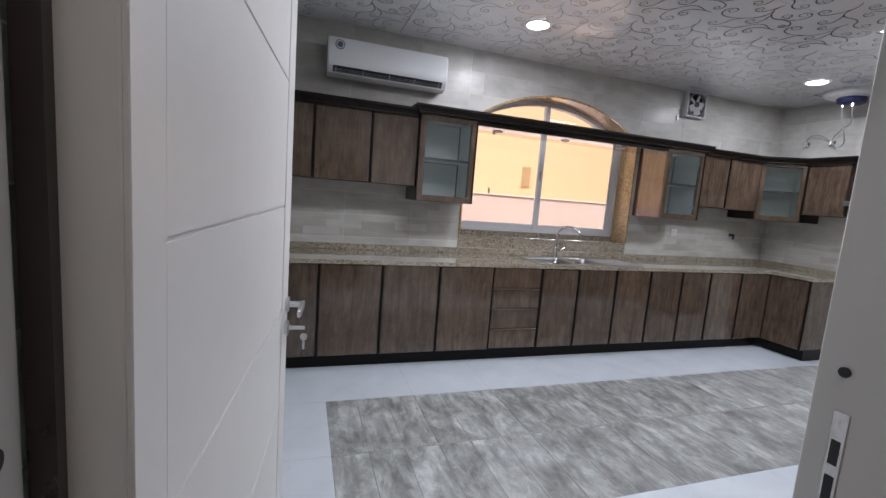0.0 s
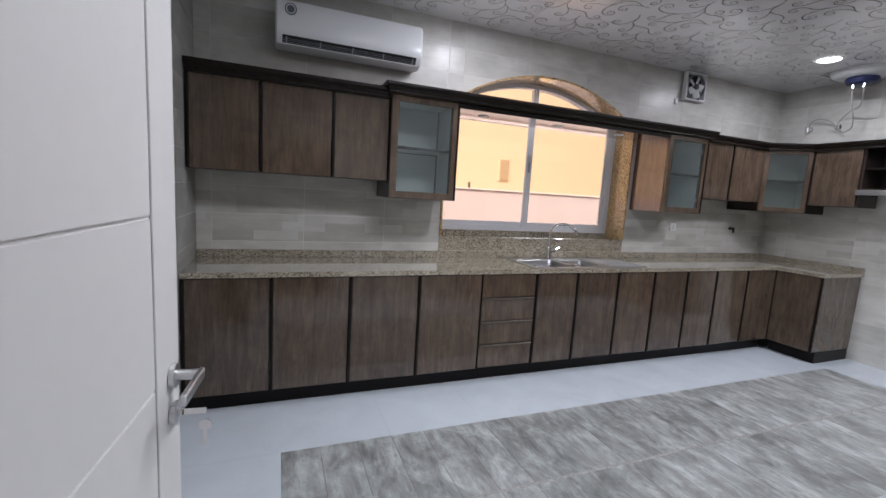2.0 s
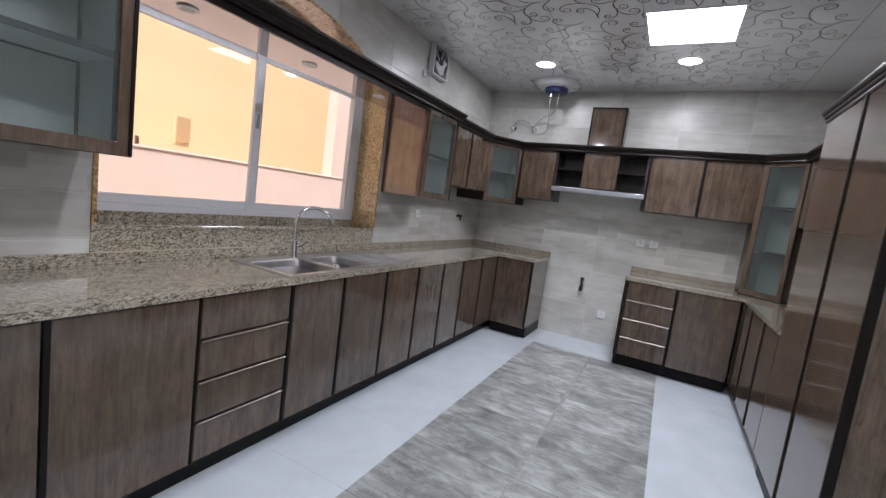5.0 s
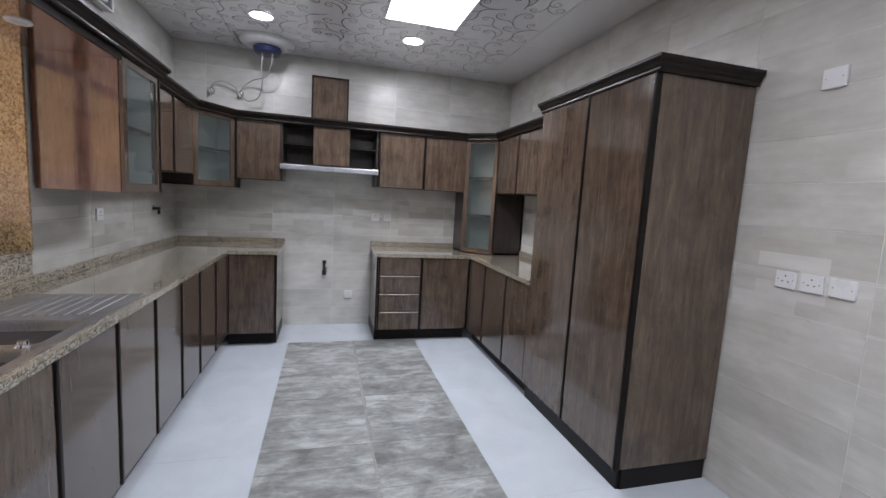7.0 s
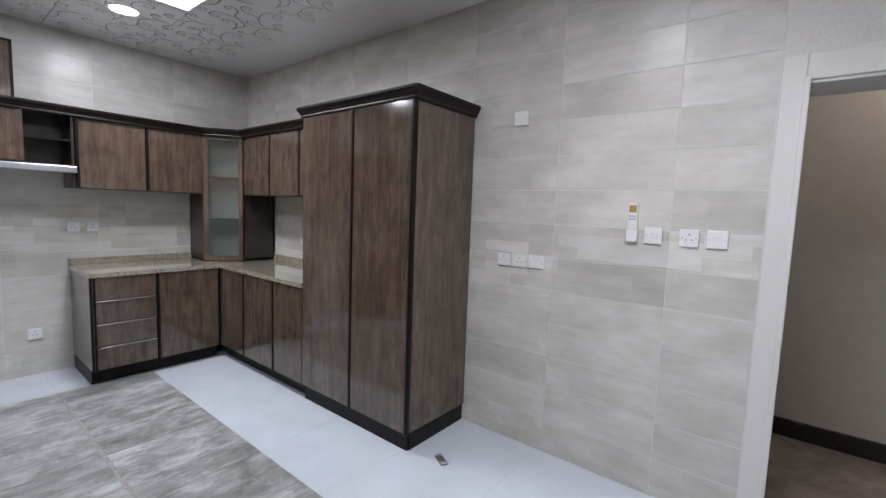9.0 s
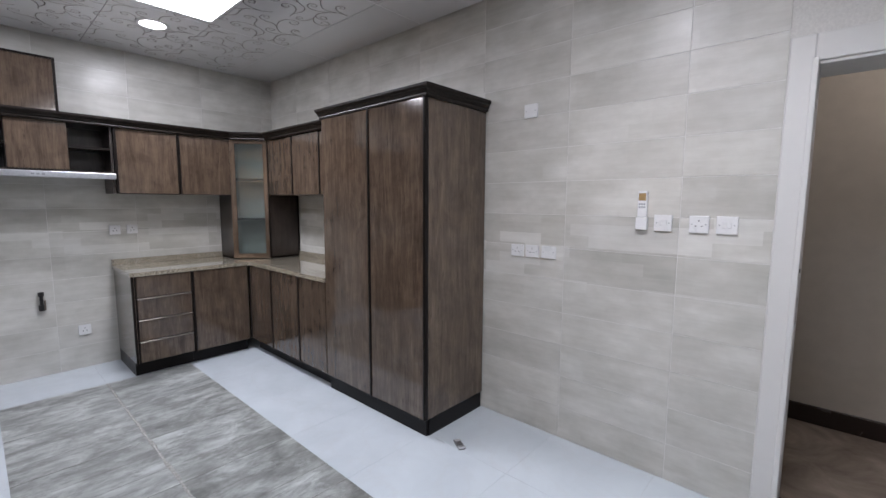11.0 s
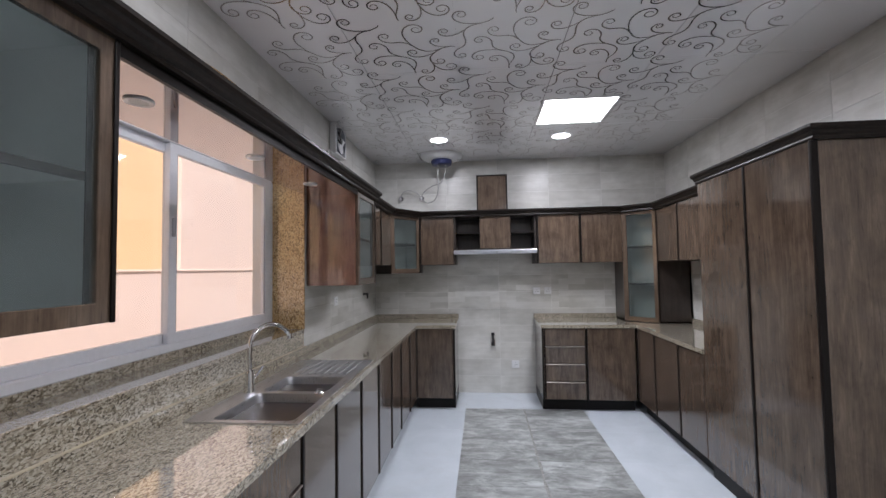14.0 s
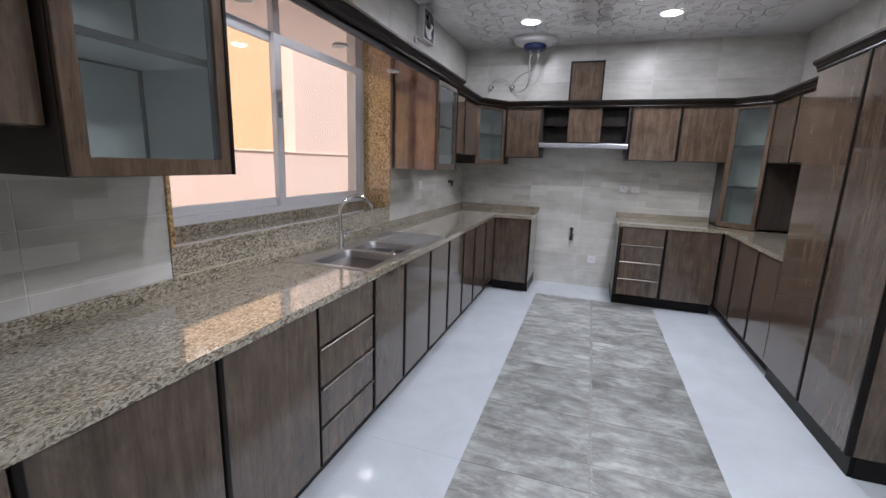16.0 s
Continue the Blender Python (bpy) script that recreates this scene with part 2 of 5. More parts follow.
def floor_tile():
    """Grey weathered-plank print, three planks to a tile, grain along y."""
    m, nt, b = material("grey_plank_print_tile", 0.34)
    info = nt.nodes.new("ShaderNodeObjectInfo")
    g = nt.nodes.new("ShaderNodeNewGeometry")
    add = nt.nodes.new("ShaderNodeVectorMath")
    add.operation = "MULTIPLY_ADD"
    nt.links.new(info.outputs["Random"], add.inputs[0])
    add.inputs[1].default_value = (0.0, 0.0, 13.0)
    nt.links.new(g.outputs["Position"], add.inputs[2])

    def stretch(s, off=(0, 0, 0)):
        mp = nt.nodes.new("ShaderNodeMapping")
        mp.inputs["Scale"].default_value = s
        mp.inputs["Location"].default_value = off
        nt.links.new(add.outputs[0], mp.inputs["Vector"])
        return mp.outputs[0]
    streak = noise_of(nt, stretch((15, 3.8, 1)), 1.0, 7, 0.68, 0.5)
    cloud = noise_of(nt, stretch((7, 4.0, 1)), 1.0, 5, 0.66, 0.5)
    sep = nt.nodes.new("ShaderNodeSeparateXYZ")
    nt.links.new(g.outputs["Position"], sep.inputs[0])
    plank = maths(nt, "FLOOR", maths(nt, "DIVIDE", maths(nt, "SUBTRACT", sep.outputs[0], 0.336), 0.2046))
    wn_ = nt.nodes.new("ShaderNodeTexWhiteNoise")
    wn_.noise_dimensions = "2D"
    cmb = nt.nodes.new("ShaderNodeCombineXYZ")
    nt.links.new(plank, cmb.inputs[0])
    nt.links.new(info.outputs["Random"], cmb.inputs[1])
    nt.links.new(cmb.outputs[0], wn_.inputs["Vector"])
    v = maths(nt, "ADD", maths(nt, "MULTIPLY", streak, 0.42), maths(nt, "MULTIPLY", cloud, 0.66))
    v = maths(nt, "ADD", v, maths(nt, "MULTIPLY", maths(nt, "SUBTRACT", wn_.outputs["Value"], 0.5), 0.09))
    col = ramp(nt, v, [(0.38, (0.125, 0.13, 0.126)), (0.49, (0.215, 0.225, 0.218)), (0.58, (0.315, 0.33, 0.322)), (0.69, (0.48, 0.51, 0.505))])
    saw = maths(nt, "FRACT", maths(nt, "DIVIDE", maths(nt, "SUBTRACT", sep.outputs[0], 0.336), 0.2046))
    fray = noise_of(nt, stretch((9, 30, 1), (3, 1, 0)), 1.0, 4, 0.6, 0.4)
    near = maths(nt, "ABSOLUTE", maths(nt, "SUBTRACT", saw, 0.5))
    edge = ramp(nt, maths(nt, "ADD", near, maths(nt, "MULTIPLY", maths(nt, "SUBTRACT", fray, 0.5), 0.03)), [(0.484, (0, 0, 0)), (0.490, (0.8, 0.8, 0.8))])
    col = mix(nt, edge, col, (0.15, 0.148, 0.14))
    wash = noise_of(nt, stretch((8, 4.2, 1), (7, 2, 0)), 1.0, 8, 0.74, 0.15)
    col = mix(nt, ramp(nt, wash, [(0.53, (0, 0, 0)), (0.62, (0.42, 0.42, 0.42))]), col, (0.46, 0.485, 0.48))
    scuff = noise_of(nt, stretch((12, 5.0, 1), (1, 9, 0)), 1.0, 8, 0.76, 0.2)
    col = mix(nt, ramp(nt, scuff, [(0.55, (0, 0, 0)), (0.63, (0.6, 0.6, 0.6))]), col, (0.15, 0.15, 0.145))
    nt.links.new(col, b.inputs["Base Color"])
    bump(nt, b, streak, 0.2, 0.0015)
    return m


PLANK_TILE = floor_tile()


def marble():
    m, nt, b = material("white_polished_marble_tile", 0.07, 0.0, 0.35)
    vec = world_coords(nt)
    vein = noise_of(nt, vec, 1.6, 7, 0.6, 1.2)
    soft = noise_of(nt, vec, 3.0, 5, 0.55, 0.5)
    line = maths(nt, "ABSOLUTE", maths(nt, "SUBTRACT", vein, 0.5))
    col = ramp(nt, soft, [(0.3, (0.51, 0.56, 0.605)), (0.7, (0.575, 0.63, 0.675))])
    col = mix(nt, ramp(nt, line, [(0.0, (0.16, 0.16, 0.16)), (0.03, (0, 0, 0))]), col, (0.50, 0.51, 0.53))
    nt.links.new(col, b.inputs["Base Color"])
    return m


MARBLE = marble()


def brown_marble():
    m, nt, b = material("brown_marble_floor", 0.15, 0.0, 0.2)
    f = noise_of(nt, world_coords(nt), 3.0, 7, 0.65, 0.8)
    nt.links.new(ramp(nt, f, [(0.3, (0.16, 0.125, 0.10)), (0.55, (0.27, 0.22, 0.18)), (0.75, (0.38, 0.32, 0.27))]), b.inputs["Base Color"])
    return m


BROWN_MARBLE = brown_marble()


def lacquer(b):
    """Clear glossy film over a printed sheet."""
    b.inputs["Coat Weight"].default_value = 1.0
    b.inputs["Coat IOR"].default_value = 1.55
    b.inputs["Coat Roughness"].default_value = 0.1


def ceiling_sheet():
    m, nt, b = material("glossy_white_ceiling_sheet", 0.2, 0.0, 0.5)
    f = noise_of(nt, world_coords(nt), 2.2, 3)
    nt.links.new(ramp(nt, f, [(0.3, (0.87, 0.875, 0.90)), (0.7, (0.91, 0.915, 0.94))]), b.inputs["Base Color"])
    r = noise_of(nt, world_coords(nt), 5.0, 4)
    nt.links.new(ramp(nt, r, [(0.3, (0.17, 0.17, 0.17)), (0.7, (0.27, 0.27, 0.27))]), b.inputs["Roughness"])
    lacquer(b)
    bump(nt, b, noise_of(nt, world_coords(nt), 3.0, 2), 0.12, 0.01)
    return m


CEILING = ceiling_sheet()
SCROLL = plain("silver_scroll_print", (0.54, 0.53, 0.54), 0.16, 1.0)


def glass(name, tint=(0.9, 0.95, 0.95), rough=0.0, film=0.0):
    m = bpy.data.materials.new(name)
    m.use_nodes = True
    nt = m.node_tree
    nt.nodes.remove(nt.nodes["Principled BSDF"])
    out = nt.nodes["Material Output"]
    tr = nt.nodes.new("ShaderNodeBsdfTransparent")
    tr.inputs[0].default_value = (*tint, 1)
    gl = node(nt, "ShaderNodeBsdfGlossy", Roughness=max(rough, 0.01))
    lw = node(nt, "ShaderNodeLayerWeight", Blend=0.5)
    fac = maths(nt, "ADD", 0.035, maths(nt, "MULTIPLY", maths(nt, "POWER", lw.outputs["Facing"], 4.0), 0.6))
    mx = nt.nodes.new("ShaderNodeMixShader")
    nt.links.new(fac, mx.inputs[0])
    nt.links.new(tr.outputs[0], mx.inputs[1])
    nt.links.new(gl.outputs[0], mx.inputs[2])
    if film:
        haze = nt.nodes.new("ShaderNodeBsdfDiffuse")
        haze.inputs[0].default_value = (0.44, 0.48, 0.465, 1)
        mh = nt.nodes.new("ShaderNodeMixShader")
        mh.inputs[0].default_value = film
        nt.links.new(mx.outputs[0], mh.inputs[1])
        nt.links.new(haze.outputs[0], mh.inputs[2])
        mx = mh
    nt.links.new(mx.outputs[0], out.inputs[0])
    return m


CLEAR = glass("clear_window_glass", (0.96, 0.96, 0.95))
CABINET_GLASS = glass("pale_cabinet_glass", (0.84, 0.88, 0.875), 0.03, 0.05)
# copy of the cabinet glass tinted darker to dim the corner units' interiors
DARKENED_GLASS = glass("darkened_cabinet_glass", (0.47, 0.51, 0.49), 0.05, 0.06)


def glowing(name, colour, strength):
    m, nt, b = material(name, 0.5)
    b.inputs["Base Color"].default_value = (0.8, 0.8, 0.8, 1)
    b.inputs["Emission Color"].default_value = (*colour, 1)
    b.inputs["Emission Strength"].default_value = strength
    return m


LED_GLOW = glowing("led_diffuser", (0.95, 0.97, 1.0), 9.0)


# ---- mesh helpers ----
def add_box(bm, x0, x1, y0, y1, z0, z1, bevel=0.0, seg=1):
    made = bmesh.ops.create_cube(bm, size=1.0, matrix=Matrix.LocRotScale(((x0 + x1) / 2, (y0 + y1) / 2, (z0 + z1) / 2), None, (abs(x1 - x0), abs(y1 - y0), abs(z1 - z0))))
    if bevel:
        edges = list({e for v in made["verts"] for e in v.link_edges})
        bmesh.ops.bevel(bm, geom=edges, offset=bevel, segments=seg, affect="EDGES", profile=0.5)
    return bm


def box(x0, x1, y0, y1, z0, z1, bevel=0.0, seg=1):
    return add_box(bmesh.new(), x0, x1, y0, y1, z0, z1, bevel, seg)


def add_cyl(bm, place, r, depth, axis="Z", r2=None, n=24):
    turn = {"Z": Matrix(), "X": Matrix.Rotation(radians(90), 4, "Y"), "Y": Matrix.Rotation(radians(-90), 4, "X")}[axis]
    bmesh.ops.create_cone(bm, cap_ends=True, segments=n, radius1=r, radius2=r if r2 is None else r2, depth=depth, matrix=Matrix.Translation(place) @ turn)
    return bm


def lathe(profile, place=(0, 0, 0), n=32):
    bm = bmesh.new()
    rings = []
    for r, z in profile:
        rings.append([bm.verts.new((place[0] + r * math.cos(2 * math.pi * k / n), place[1] + r * math.sin(2 * math.pi * k / n), place[2] + z)) for k in range(n)])
    for a, b in zip(rings, rings[1:]):
        for k in range(n):
            bm.faces.new((a[k], a[(k + 1) % n], b[(k + 1) % n], b[k]))
    bmesh.ops.remove_doubles(bm, verts=bm.verts, dist=1e-5)
    bmesh.ops.recalc_face_normals(bm, faces=bm.faces)
    return bm


def tube(points, r, n=10, smooth=6):
    """A round tube along a smooth curve through the points."""
    pts = [Vector(p) for p in points]
    fine = []
    for i in range(len(pts) - 1):
        p0, p1, p2, p3 = pts[max(i - 1, 0)], pts[i], pts[i + 1], pts[min(i + 2, len(pts) - 1)]
        for k in range(smooth):
            t = k / smooth
            fine.append(0.5 * ((2 * p1) + (p2 - p0) * t + (2 * p0 - 5 * p1 + 4 * p2 - p3) * t * t + (3 * p1 - p0 - 3 * p2 + p3) * t ** 3))
    fine.append(pts[-1])
    bm, rings, side = bmesh.new(), [], None
    for i, p in enumerate(fine):
        d = (fine[min(i + 1, len(fine) - 1)] - fine[max(i - 1, 0)]).normalized()
        if side is None:
            side = d.orthogonal().normalized()
        side = (side - d * side.dot(d)).normalized()
        up = d.cross(side)
        rings.append([bm.verts.new(p + r * (math.cos(2 * math.pi * k / n) * side + math.sin(2 * math.pi * k / n) * up)) for k in range(n)])
    for a, b in zip(rings, rings[1:]):
        for k in range(n):
            bm.faces.new((a[k], a[(k + 1) % n], b[(k + 1) % n], b[k]))
    bm.faces.new(rings[0]), bm.faces.new(rings[-1])
    bmesh.ops.recalc_face_normals(bm, faces=bm.faces)
    return bm


def sweep(profile, path):
    """A moulding: profile of (outward, z) swept along a plan path, mitred; outward is to the right of travel."""
    bm, rings = bmesh.new(), []
    pts = [Vector((*p, 0)) for p in path]
    for i, p in enumerate(pts):
        din = (p - pts[i - 1]).normalized() if i else (pts[1] - p).normalized()
        dout = (pts[i + 1] - p).normalized() if i < len(pts) - 1 else din
        nin, nout = Vector((din.y, -din.x, 0)), Vector((dout.y, -dout.x, 0))
        m = (nin + nout).normalized()
        m /= max(0.3, m.dot(nin))
        rings.append([bm.verts.new(p + m * o + Vector((0, 0, z))) for o, z in profile])
    n = len(profile)
    for a, b in zip(rings, rings[1:]):
        for k in range(n):
            bm.faces.new((a[k], b[k], b[(k + 1) % n], a[(k + 1) % n]))
    bm.faces.new(rings[0]), bm.faces.new(rings[-1][::-1])
    bmesh.ops.recalc_face_normals(bm, faces=bm.faces)
    return bm


def cells(xs, ys, keep, z0, z1):
    """A slab made of the kept cells of a grid, as one closed body."""
    bm, cache = bmesh.new(), {}

    def v(i, j, z):
        if (i, j, z) not in cache:
            cache[i, j, z] = bm.verts.new((xs[i], ys[j], z))
        return cache[i, j, z]
    inside = lambda i, j: 0 <= i < len(xs) - 1 and 0 <= j < len(ys) - 1 and keep(i, j)
    for i in range(len(xs) - 1):
        for j in range(len(ys) - 1):
            if not keep(i, j):
                continue
            bm.faces.new((v(i, j, z1), v(i + 1, j, z1), v(i + 1, j + 1, z1), v(i, j + 1, z1)))
            bm.faces.new((v(i, j, z0), v(i, j + 1, z0), v(i + 1, j + 1, z0), v(i + 1, j, z0)))
            for a, b, c, d, ni, nj in ((i, j, i + 1, j, i, j - 1), (i + 1, j, i + 1, j + 1, i + 1, j), (i + 1, j + 1, i, j + 1, i, j + 1), (i, j + 1, i, j, i - 1, j)):
                if not inside(ni, nj):
                    bm.faces.new((v(a, b, z0), v(c, d, z0), v(c, d, z1), v(a, b, z1)))
    return bm


def soften(bm, offset, seg=2, test=lambda e: True):
    edges = [e for e in bm.edges if len(e.link_faces) == 2 and e.calc_face_angle(0) > 0.9 and test(e)]
    bmesh.ops.bevel(bm, geom=edges, offset=offset, segments=seg, affect="EDGES", profile=0.5)
    return bm


def mesh_of(name, bm, mat, smooth=False):
    me = bpy.data.meshes.new(name)
    bm.to_mesh(me)
    bm.free()
    me.materials.append(mat)
    if smooth:
        for p in me.polygons:
            p.use_smooth = True
        me.set_sharp_from_angle(angle=radians(35))
    return me


def thing(name, place, label, category, group=""):
    ob = new(name)
    ob.location = place
    ob.empty_display_size = 0.1
    return tagged(ob, label, category, group)


def part(name, bm, mat, parent, label="", turn=None, smooth=False):
    """One mesh object, given in room coordinates, under a thing or under a part."""
    if turn is not None:
        bmesh.ops.transform(bm, matrix=turn, verts=bm.verts)
    ob = new(name, mesh_of(name, bm, mat, smooth))
    ob.parent = parent
    if parent.type == "EMPTY":
        ob.matrix_parent_inverse = Matrix.Translation(-Vector(parent.location))
    return tagged(ob, label)


def solo(name, bm, mat, label, category="", group="", kind="", smooth=False):
    return tagged(new(name, mesh_of(name, bm, mat, smooth)), label, category, group, kind)


# ---- floor, walls, ceiling ----
RUG = (0.336, 5.246, 2.177, 3.413)
floor = solo("floor", cells([WEST - 0.2, RUG[0], RUG[1], EAST + 0.2], [SOUTH - 0.02, RUG[2], RUG[3], NORTH + 0.3], lambda i, j: not (i == 1 and j == 1), -0.15, -0.0012), FLOOR_GROUT, "white polished marble-look kitchen floor with faint grey veins", kind="structure")
solo("floor_inset_bed", box(RUG[0], RUG[1], RUG[2], RUG[3], -0.14, -0.0014), DARK_GROUT, "grout bed under the grey inset tiles", kind="structure")

DOOR_L, DOOR_R, DOOR_H = -0.105, 1.045, 2.085
WALL_BACK = SOUTH - 0.235


def upright(bm, m):
    bmesh.ops.transform(bm, matrix=m, verts=bm.verts)
    bmesh.ops.recalc_face_normals(bm, faces=bm.faces)
    return bm


FLIP_Y = Matrix(((1, 0, 0, 0), (0, 0, 1, 0), (0, 1, 0, 0), (0, 0, 0, 1)))
# south wall with the doorway: grid in x and z, thickness in y
bm = cells([-2.6, DOOR_L, DOOR_R, EAST + 0.2], [-0.15, DOOR_H, CEIL + 0.25], lambda i, j: not (i == 1 and j == 0), WALL_BACK, SOUTH - 0.002)
wall_south = solo("wall_south", upright(bm, FLIP_Y), GROUT, "tiled kitchen wall with the doorway", kind="structure")
wall_east = solo("wall_east", box(EAST + 0.002, EAST + 0.22, SOUTH - 0.002, NORTH + 0.002, -0.15, CEIL + 0.25), GROUT, "tiled kitchen wall behind the cooker space", kind="structure")
wall_west = solo("wall_west", box(WEST - 0.22, WEST - 0.002, SOUTH - 0.002, NORTH + 0.002, -0.15, CEIL + 0.25), GROUT, "tiled end wall of the kitchen", kind="structure")

WIN_L, WIN_R, SILL, SPRING, CROWN = 1.612, 3.650, 1.082, 2.18, 2.545
WIN_C = (WIN_L + WIN_R) / 2
HALF = (WIN_R - WIN_L) / 2
ARC_R = (HALF ** 2 + (CROWN - SPRING) ** 2) / (2 * (CROWN - SPRING))


def arch_z(x):
    return CROWN - ARC_R + math.sqrt(max(0.0, ARC_R ** 2 - (x - WIN_C) ** 2))


OUT = NORTH + 0.40
ARCH_XS = [WIN_L + (WIN_R - WIN_L) * k / 40 for k in range(41)]


def arched_band(bm, y0, y1, low, high):
    """Columns between two curves over the window, from y0 to y1."""
    for a, b in zip(ARCH_XS, ARCH_XS[1:]):
        p = [(a, low(a)), (b, low(b)), (b, high(b)), (a, high(a))]
        f = [bm.verts.new((x, y0, z)) for x, z in p]
        g = [bm.verts.new((x, y1, z)) for x, z in p]
        bm.faces.new(f), bm.faces.new(g[::-1])
        for k in (0, 2):
            bm.faces.new((f[k], g[k], g[(k + 1) % 4], f[(k + 1) % 4]))
    bmesh.ops.remove_doubles(bm, verts=bm.verts, dist=1e-5)
    bmesh.ops.recalc_face_normals(bm, faces=bm.faces)
    return bm


bm = bmesh.new()
arched_band(bm, NORTH + 0.002, OUT, arch_z, lambda x: CEIL + 0.25)
add_box(bm, WEST - 0.22, WIN_L, NORTH + 0.002, OUT, -0.15, CEIL + 0.25)
add_box(bm, WIN_R, EAST + 0.22, NORTH + 0.002, OUT, -0.15, CEIL + 0.25)
add_box(bm, WIN_L, WIN_R, NORTH + 0.002, OUT, -0.15, SILL - 0.03)
wall_north = solo("wall_north", bm, GROUT, "tiled kitchen wall with an arched window opening", kind="structure")

# ceiling of long glossy sheets with shadow joints
bm = box(WEST - 0.2, EAST + 0.2, SOUTH - 0.2, NORTH + 0.2, CEIL + 0.014, CEIL + 0.2)
ys = [SOUTH - 0.05] + [y for y in (1.455, 2.075, 2.70, 3.325, 3.955)] + [NORTH + 0.05]
xs = [WEST - 0.05] + [x for x in (0.90, 2.14, 3.38, 4.62)] + [EAST + 0.05]
for a, b in zip(xs, xs[1:]):
    for c, d in zip(ys, ys[1:]):
        add_box(bm, a + 0.0028, b - 0.0028, c + 0.0028, d - 0.0028, CEIL, CEIL + 0.0135)
ceiling = solo("ceiling", bm, CEILING, "glossy pale ceiling of printed sheets", kind="structure")


def ribbon(bm, pts, width, z):
    prev = None
    n = len(pts)
    for i, p in enumerate(pts):
        q, s = pts[min(i + 1, n - 1)], pts[max(i - 1, 0)]
        dx, dy = q[0] - s[0], q[1] - s[1]
        d = math.hypot(dx, dy) or 1.0
        w = width * (0.45 + 0.55 * math.sin(math.pi * min(1, 0.18 + i / n * 0.8)))
        pair = (bm.verts.new((p[0] - dy / d * w / 2, p[1] + dx / d * w / 2, z)), bm.verts.new((p[0] + dy / d * w / 2, p[1] - dx / d * w / 2, z)))
        if prev:
            bm.faces.new((prev[0], prev[1], pair[1], pair[0]))
        prev = pair


def tendril(p, heading, length, hand, k0, k1):
    """A shoot from p that bends ever more tightly into a coil."""
    n = 44
    out, h, x, y = [], heading, p[0], p[1]
    for i in range(n + 1):
        out.append((x, y))
        h += hand * (k0 + (k1 - k0) * (i / n) ** 1.7) * length / n
        x += math.cos(h) * length / n
        y += math.sin(h) * length / n
    return out


def motif(rng):
    """Vine of one printed square, 0.62 m wide: wavy stems and coiled shoots that keep clear of each other."""
    lines, taken = [], []

    def clear(pts, skip, gap):
        if not taken:
            return True
        a = np.array(pts[skip:])
        diff = np.abs(a[:, None, :] - np.array(taken)[None, :, :]) % 0.62
        diff = np.minimum(diff, 0.62 - diff)
        return float((diff ** 2).sum(2).min()) > gap * gap
    shoots = []
    for start, heading, hand in (((0.30, 0.02), 1.9, -1), ((0.62, 0.30), 2.7, 1), ((0.03, 0.42), 0.5, 1)):
        pts, h, x, y = [], heading, start[0], start[1]
        for i in range(38):
            pts.append((x, y))
            h += hand * 12.5 * math.cos(i / 38 * 2 * math.pi * 1.1) * 0.0105
            x += math.cos(h) * 0.0105
            y += math.sin(h) * 0.0105
        pts += tendril((x, y), h, 0.28, -hand, 9, 68)[1:]
        if clear(pts, 0, 0.03):
            lines.append(pts)
            taken.extend(pts)
            shoots.append((pts, 40))
    for attempt in range(330):
        pts, reach = rng.choice(shoots)
        i = rng.randrange(3, reach)
        a, b = pts[i], pts[i + 1]
        h = math.atan2(b[1] - a[1], b[0] - a[0])
        hand = rng.choice((-1, 1))
        size = rng.uniform(1.15, 1.6) if attempt < 240 else rng.uniform(0.85, 1.1)
        grown = tendril(a, h + hand * 0.2, 0.30 * size, hand, 3 / size, 80 / size)
        if clear(grown, 11, 0.027):
            lines.append(grown)
            taken.extend(grown)
            shoots.append((grown, 15))
    return lines


rng = random.Random(11)
VINE = motif(rng)
bm = bmesh.new()
for c in ys[1:-1]:
    for col in range(11):
        ox, oy = 0.90 + (col - 2) * 0.62, c
        for n_, line in enumerate(VINE):
            pts = [(ox + x, oy + y) for x, y in line]
            if all(WEST + 0.02 < x < EAST - 0.02 and SOUTH + 0.02 < y < NORTH - 0.02 for x, y in pts):
                ribbon(bm, pts, 0.0082, CEIL - 0.0012 - 0.0002 * (n_ % 5))
solo("ceiling_scrollwork", bm, SCROLL, "silver curling vine print on the ceiling sheets", kind="structure")

# corridor outside the door
CB = -0.355
solo("corridor_floor", box(-2.6, 3.6, CB - 0.2, SOUTH - 0.02, -0.15, -0.012), BROWN_MARBLE, "brown marble corridor floor", kind="structure")
solo("threshold", box(DOOR_L, DOOR_R, WALL_BACK - 0.01, SOUTH - 0.02, -0.013, 0.002, 0.002), BASE_DARK, "dark stone threshold in the doorway", kind="structure")
solo("corridor_wall", box(-2.6, 3.6, CB - 0.2, CB, -0.15, CEIL), CORRIDOR_WALL, "plain cream corridor wall", kind="structure")
solo("corridor_wall_end_west", box(-2.8, -2.6, CB, WALL_BACK, -0.15, CEIL), CORRIDOR_WALL, "plain cream corridor end wall", kind="structure")
solo("corridor_wall_end_east", box(3.6, 3.8, CB, WALL_BACK, -0.15, CEIL), CORRIDOR_WALL, "plain cream corridor end wall", kind="structure")
solo("corridor_ceiling", box(-2.8, 3.8, CB - 0.2, WALL_BACK, CEIL, CEIL + 0.2), CORRIDOR_WALL, "plain cream corridor ceiling", kind="structure")
